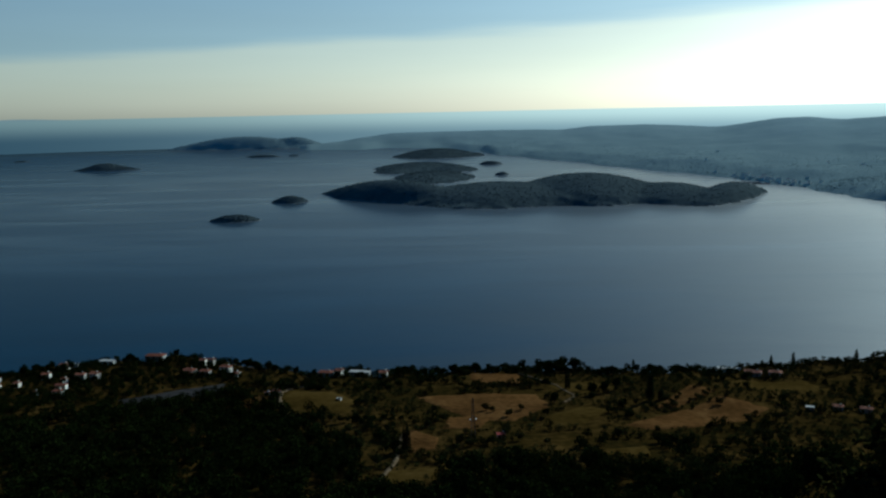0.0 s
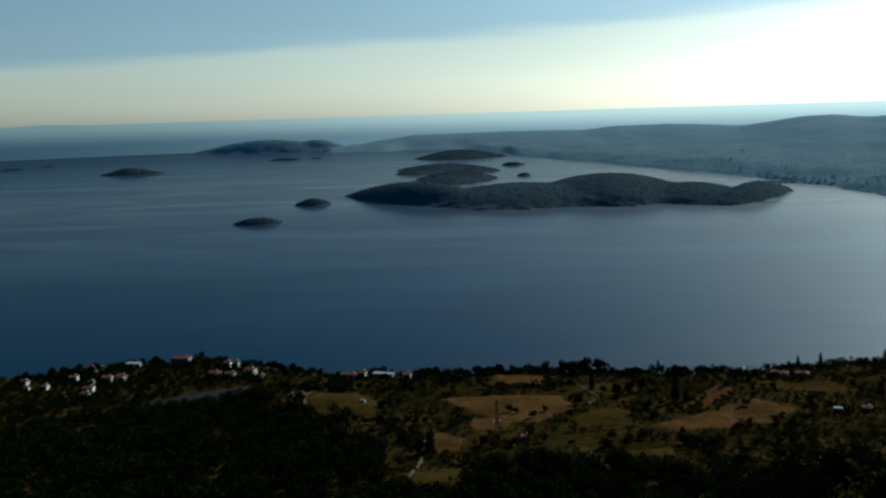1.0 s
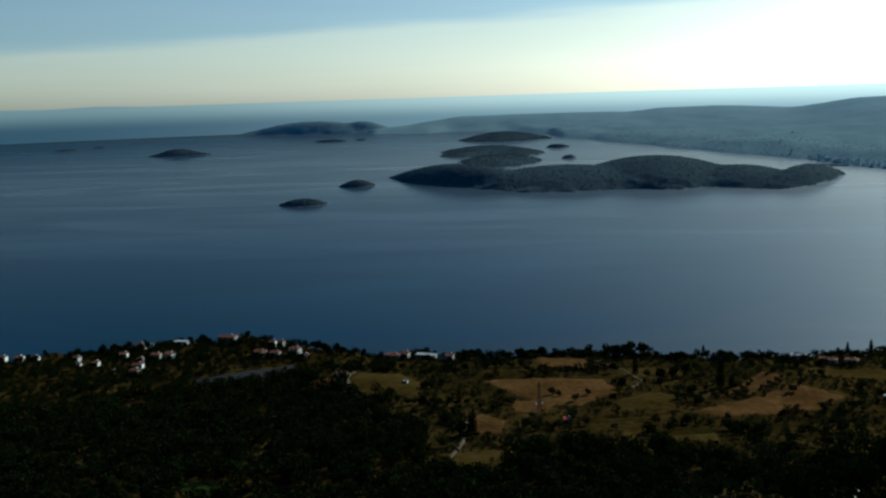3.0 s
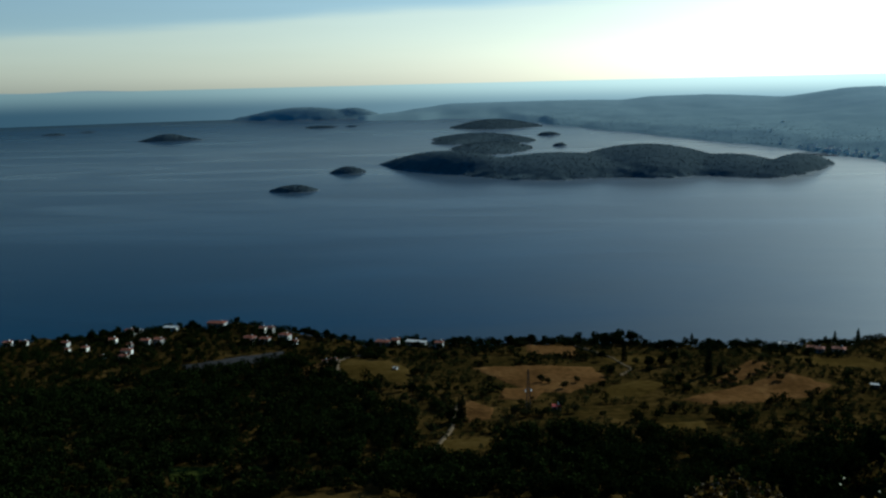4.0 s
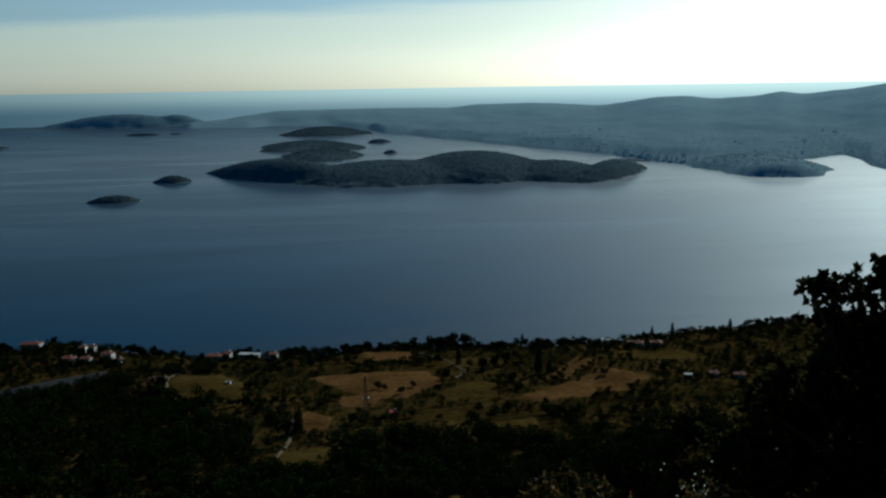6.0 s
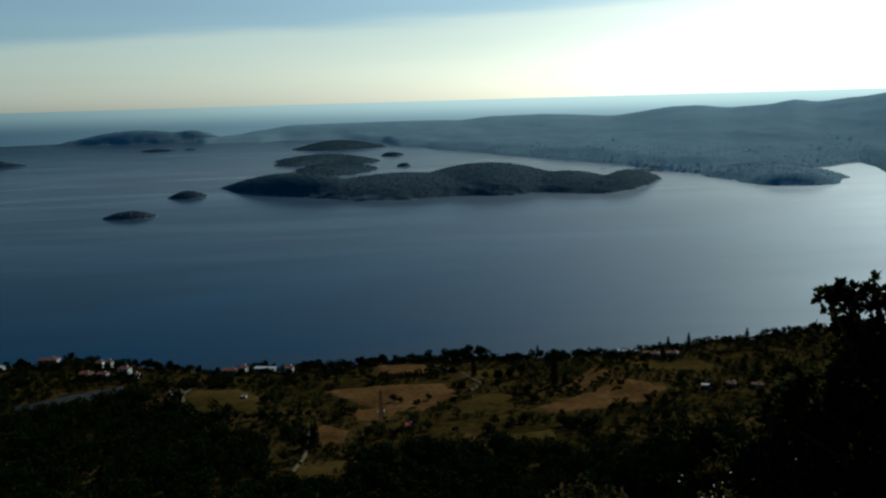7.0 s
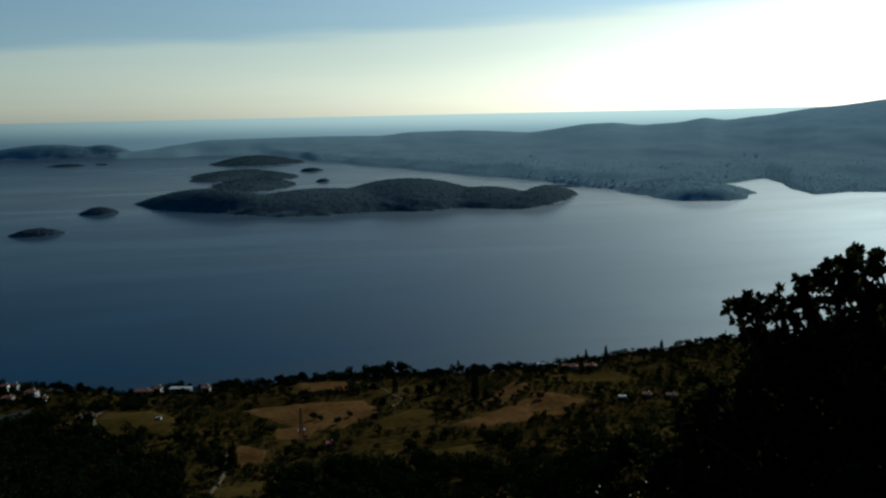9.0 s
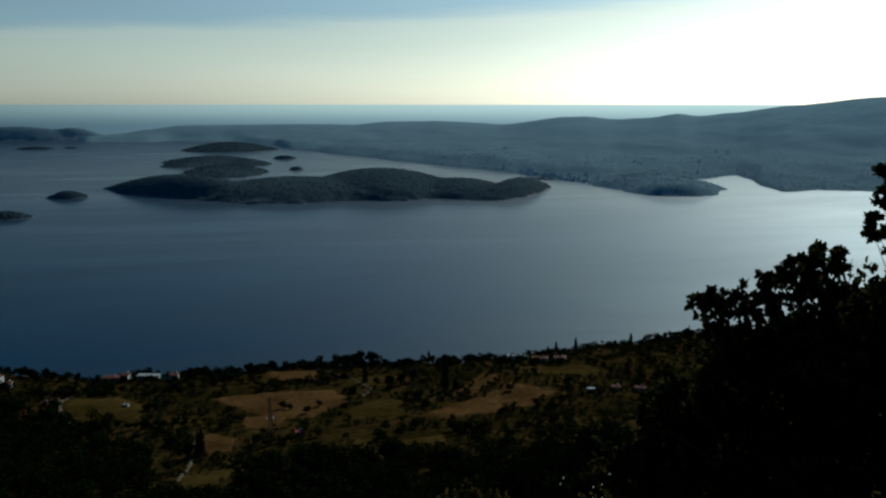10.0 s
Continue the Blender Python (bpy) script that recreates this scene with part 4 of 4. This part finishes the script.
def leafy(name, label, category, foot, clusters, density, length, leaf_mat, trunk_r, per=16, stretch=1.0):
    """A broadleaf tree or shrub: a trunk that forks to each leaf cluster, twigs, and single leaves along the twigs."""
    top = tagged(new(name), label, category)
    top.matrix_world = pose(*foot)
    f = Vector(foot)
    clusters = [(Vector(c[:3]) - f, c[3]) for c in clusters]
    fork = Vector((0, 0, 0))
    for c, r in clusters:
        fork += c / len(clusters)
    fork = Vector((fork.x * 0.45, fork.y * 0.45, fork.z * 0.55))
    bm = bmesh.new()
    mid = Vector((fork.x * 0.2 + 0.05, fork.y * 0.2, fork.z * 0.5))
    add_tube(bm, (0, 0, -0.4), mid, trunk_r, trunk_r * 0.85, 9)
    add_tube(bm, mid, fork, trunk_r * 0.87, trunk_r * 0.7, 9)
    trunk = part("trunk", bm, BARK, top, "rough grey-brown trunk", smooth=True)
    quads, twig_parts = [], []
    for c, r in clusters:
        bm = bmesh.new()
        prev = fork
        for i in range(1, 6):
            k = i / 5
            q = fork.lerp(c, k) + Vector((rng.normal(), rng.normal(), rng.normal())) * 0.035 * (k < 1) + Vector((0, 0, 0.12 * math.sin(k * math.pi)))
            add_tube(bm, prev, q, trunk_r * (0.5 - 0.38 * (k - 0.2)) * min(1, 0.4 + r), trunk_r * (0.5 - 0.38 * k) * min(1, 0.4 + r), 6)
            prev = q
        part("branch", bm, BARK, trunk)
        n = max(5 if r < 0.11 else 6, int(density * r * r * (0.6 if c.z + f.z > 159.1 else 1.0)))
        d = unit(rng.normal(size=(n, 3)) + np.array((0, 0, 0.25)))
        reach = r * rng.uniform(0.55, 1.12, n)
        cc = np.array(c)
        for i in range(n):
            bend = unit(rng.normal(size=3)) * 0.18 * reach[i]
            if i % 3 == 0:
                end = cc + d[i] * reach[i]
                twig_bm = bmesh.new()
                add_tube(twig_bm, cc + d[i] * reach[i] * 0.15, cc + d[i] * reach[i] * 0.6 + bend * 0.5, 0.006, 0.004, 4)
                add_tube(twig_bm, cc + d[i] * reach[i] * 0.6 + bend * 0.5, end, 0.004, 0.002, 4)
                twig_parts.append(twig_bm)
            m = per
            k = rng.uniform(0.3, 1.0, m) ** 0.7
            base = cc + d[i] * (reach[i] * k)[:, None] + bend * (4 * k * (1 - k))[:, None]
            way = unit(d[i] * 0.6 + rng.normal(size=(m, 3)) * 0.75)
            side = unit(np.cross(way, rng.normal(size=(m, 3))))
            quads.append(leaves(base, way, side, (length * rng.uniform(0.55, 1.15, m))[:, None], (length * 0.74 * rng.uniform(0.7, 1.15, m))[:, None]))
        core = int((2400 if r > 0.25 else 900) * r * r) if r > 0.13 else 2
        quads.append(tufts(rng, core, [(*c, r * 0.6, r * 0.6, r * 0.6)], 0.045))
    quads_object("crown", np.concatenate(quads), leaf_mat, top)
    for twig_bm in twig_parts[:90]:
        part("twig", twig_bm, BARK, trunk)
    return top


leafy("oak_tree", "dark evergreen oak with small glossy leaves beside the lookout", "oak tree", (4.75, 4.35, ground(4.75, 4.35)),
      [(3.77, 4.82, 158.33, 0.66), (3.52, 5.0, 158.42, 0.32), (3.32, 5.18, 158.38, 0.28), (3.92, 4.85, 158.66, 0.3), (3.6, 5.05, 158.78, 0.12), (3.27, 5.28, 158.72, 0.08), (3.08, 5.3, 158.48, 0.12), (3.85, 4.95, 159.0, 0.1), (3.23, 5.12, 158.12, 0.42), (3.17, 5.31, 158.60, 0.16), (3.41, 5.18, 158.66, 0.2), (3.73, 5.0, 158.86, 0.2), (2.92, 5.22, 157.85, 0.36), (4.01, 4.75, 158.72, 0.27),
       (2.95, 5.15, 158.74, 0.05), (3.05, 5.15, 158.77, 0.06), (3.10, 5.15, 158.7, 0.07), (3.44, 5.15, 158.86, 0.05), (3.56, 5.15, 158.88, 0.06), (3.43, 5.15, 158.75, 0.07),
       (3.7, 5.15, 158.84, 0.08), (3.73, 5.15, 158.95, 0.06), (3.84, 5.15, 158.98, 0.07), (3.97, 5.15, 158.94, 0.07), (3.6, 5.15, 158.97, 0.03), (3.83, 5.15, 159.06, 0.04),
       (4.2, 4.43, 158.1, 0.85), (3.44, 4.75, 157.55, 0.75), (2.95, 4.95, 157.4, 0.5),
       (2.74, 5.00, 158.14, 0.2), (2.60, 5.00, 158.01, 0.2), (2.50, 5.00, 157.68, 0.3)],
      420, 0.055, LEAF, 0.13)
leafy("oak_tree", "taller oak whose outer sprays reach past the lookout", "oak tree", (5.6, 4.75, ground(5.6, 4.75)),
      [(4.1, 4.85, 159.5, 0.09), (4.04, 4.85, 159.39, 0.06), (4.16, 4.85, 159.66, 0.07), (4.04, 4.85, 159.58, 0.04), (4.14, 4.85, 159.76, 0.05), (3.98, 4.85, 159.3, 0.03), (4.0, 4.86, 159.2, 0.05), (4.09, 4.86, 159.17, 0.07), (4.19, 4.85, 159.06, 0.07), (4.16, 4.74, 159.42, 0.22), (4.35, 4.75, 159.1, 0.24), (4.6, 4.8, 159.7, 0.4), (4.9, 4.8, 159.2, 0.5), (5.4, 4.8, 160.0, 0.7)],
      330, 0.055, LEAF, 0.035)
shrub = leafy("shrub", "tall yellow-green shrub with pale flecks on the slope edge", "shrub", (3.3, 6.7, ground(3.3, 6.7)),
              [(3.3, 6.6, 156.55, 0.42), (3.0, 6.75, 156.3, 0.4), (3.65, 6.5, 156.45, 0.4), (3.3, 6.6, 155.9, 0.6), (3.35, 6.65, 156.95, 0.16), (2.7, 6.8, 155.8, 0.45)], 300, 0.05, DRY_LEAF, 0.05, 12)
# tiny pale flecks scattered through the shrub
head = None
for k in range(100):
    d = unit(rng.normal(size=3)) * np.array((0.75, 0.55, 0.5)) * rng.uniform(0.6, 1.05)
    if head is None:
        head = quads_object("pale_fleck", tufts(rng, 4, [(0, 0, 0, 0.006, 0.006, 0.008)], 0.007), FLECK, shrub, "tiny pale fleck among the leaves")
        seed = head
    else:
        seed = new("pale_fleck", head.data)
        seed.parent = shrub
    seed.location = (d[0], d[1] - 0.1, d[2] + 156.6 - ground(3.3, 6.7))
leafy("shrub", "bronze-leaved shrub on the slope below the lookout", "shrub", (2.2, 7.9, ground(2.2, 7.9)),
      [(2.2, 7.85, 155.75, 0.45), (1.9, 7.95, 155.5, 0.4), (2.55, 7.8, 155.8, 0.38), (2.2, 7.85, 155.2, 0.6), (2.5, 7.85, 156.15, 0.14), (2.0, 7.9, 156.12, 0.14), (1.95, 7.9, 156.28, 0.1), (2.15, 7.88, 156.3, 0.1), (1.8, 7.95, 156.08, 0.14), (2.3, 7.85, 156.2, 0.12)], 260, 0.055, DRY_LEAF, 0.05, 12)
leafy("shrub", "low green shrub at the slope edge", "shrub", (0.6, 8.1, ground(0.6, 8.1)),
      [(0.6, 8.1, 155.45, 0.35), (0.3, 8.2, 155.3, 0.35), (0.95, 8.0, 155.4, 0.35), (0.6, 8.1, 154.9, 0.5)], 260, 0.05, DRY_LEAF, 0.04, 12)
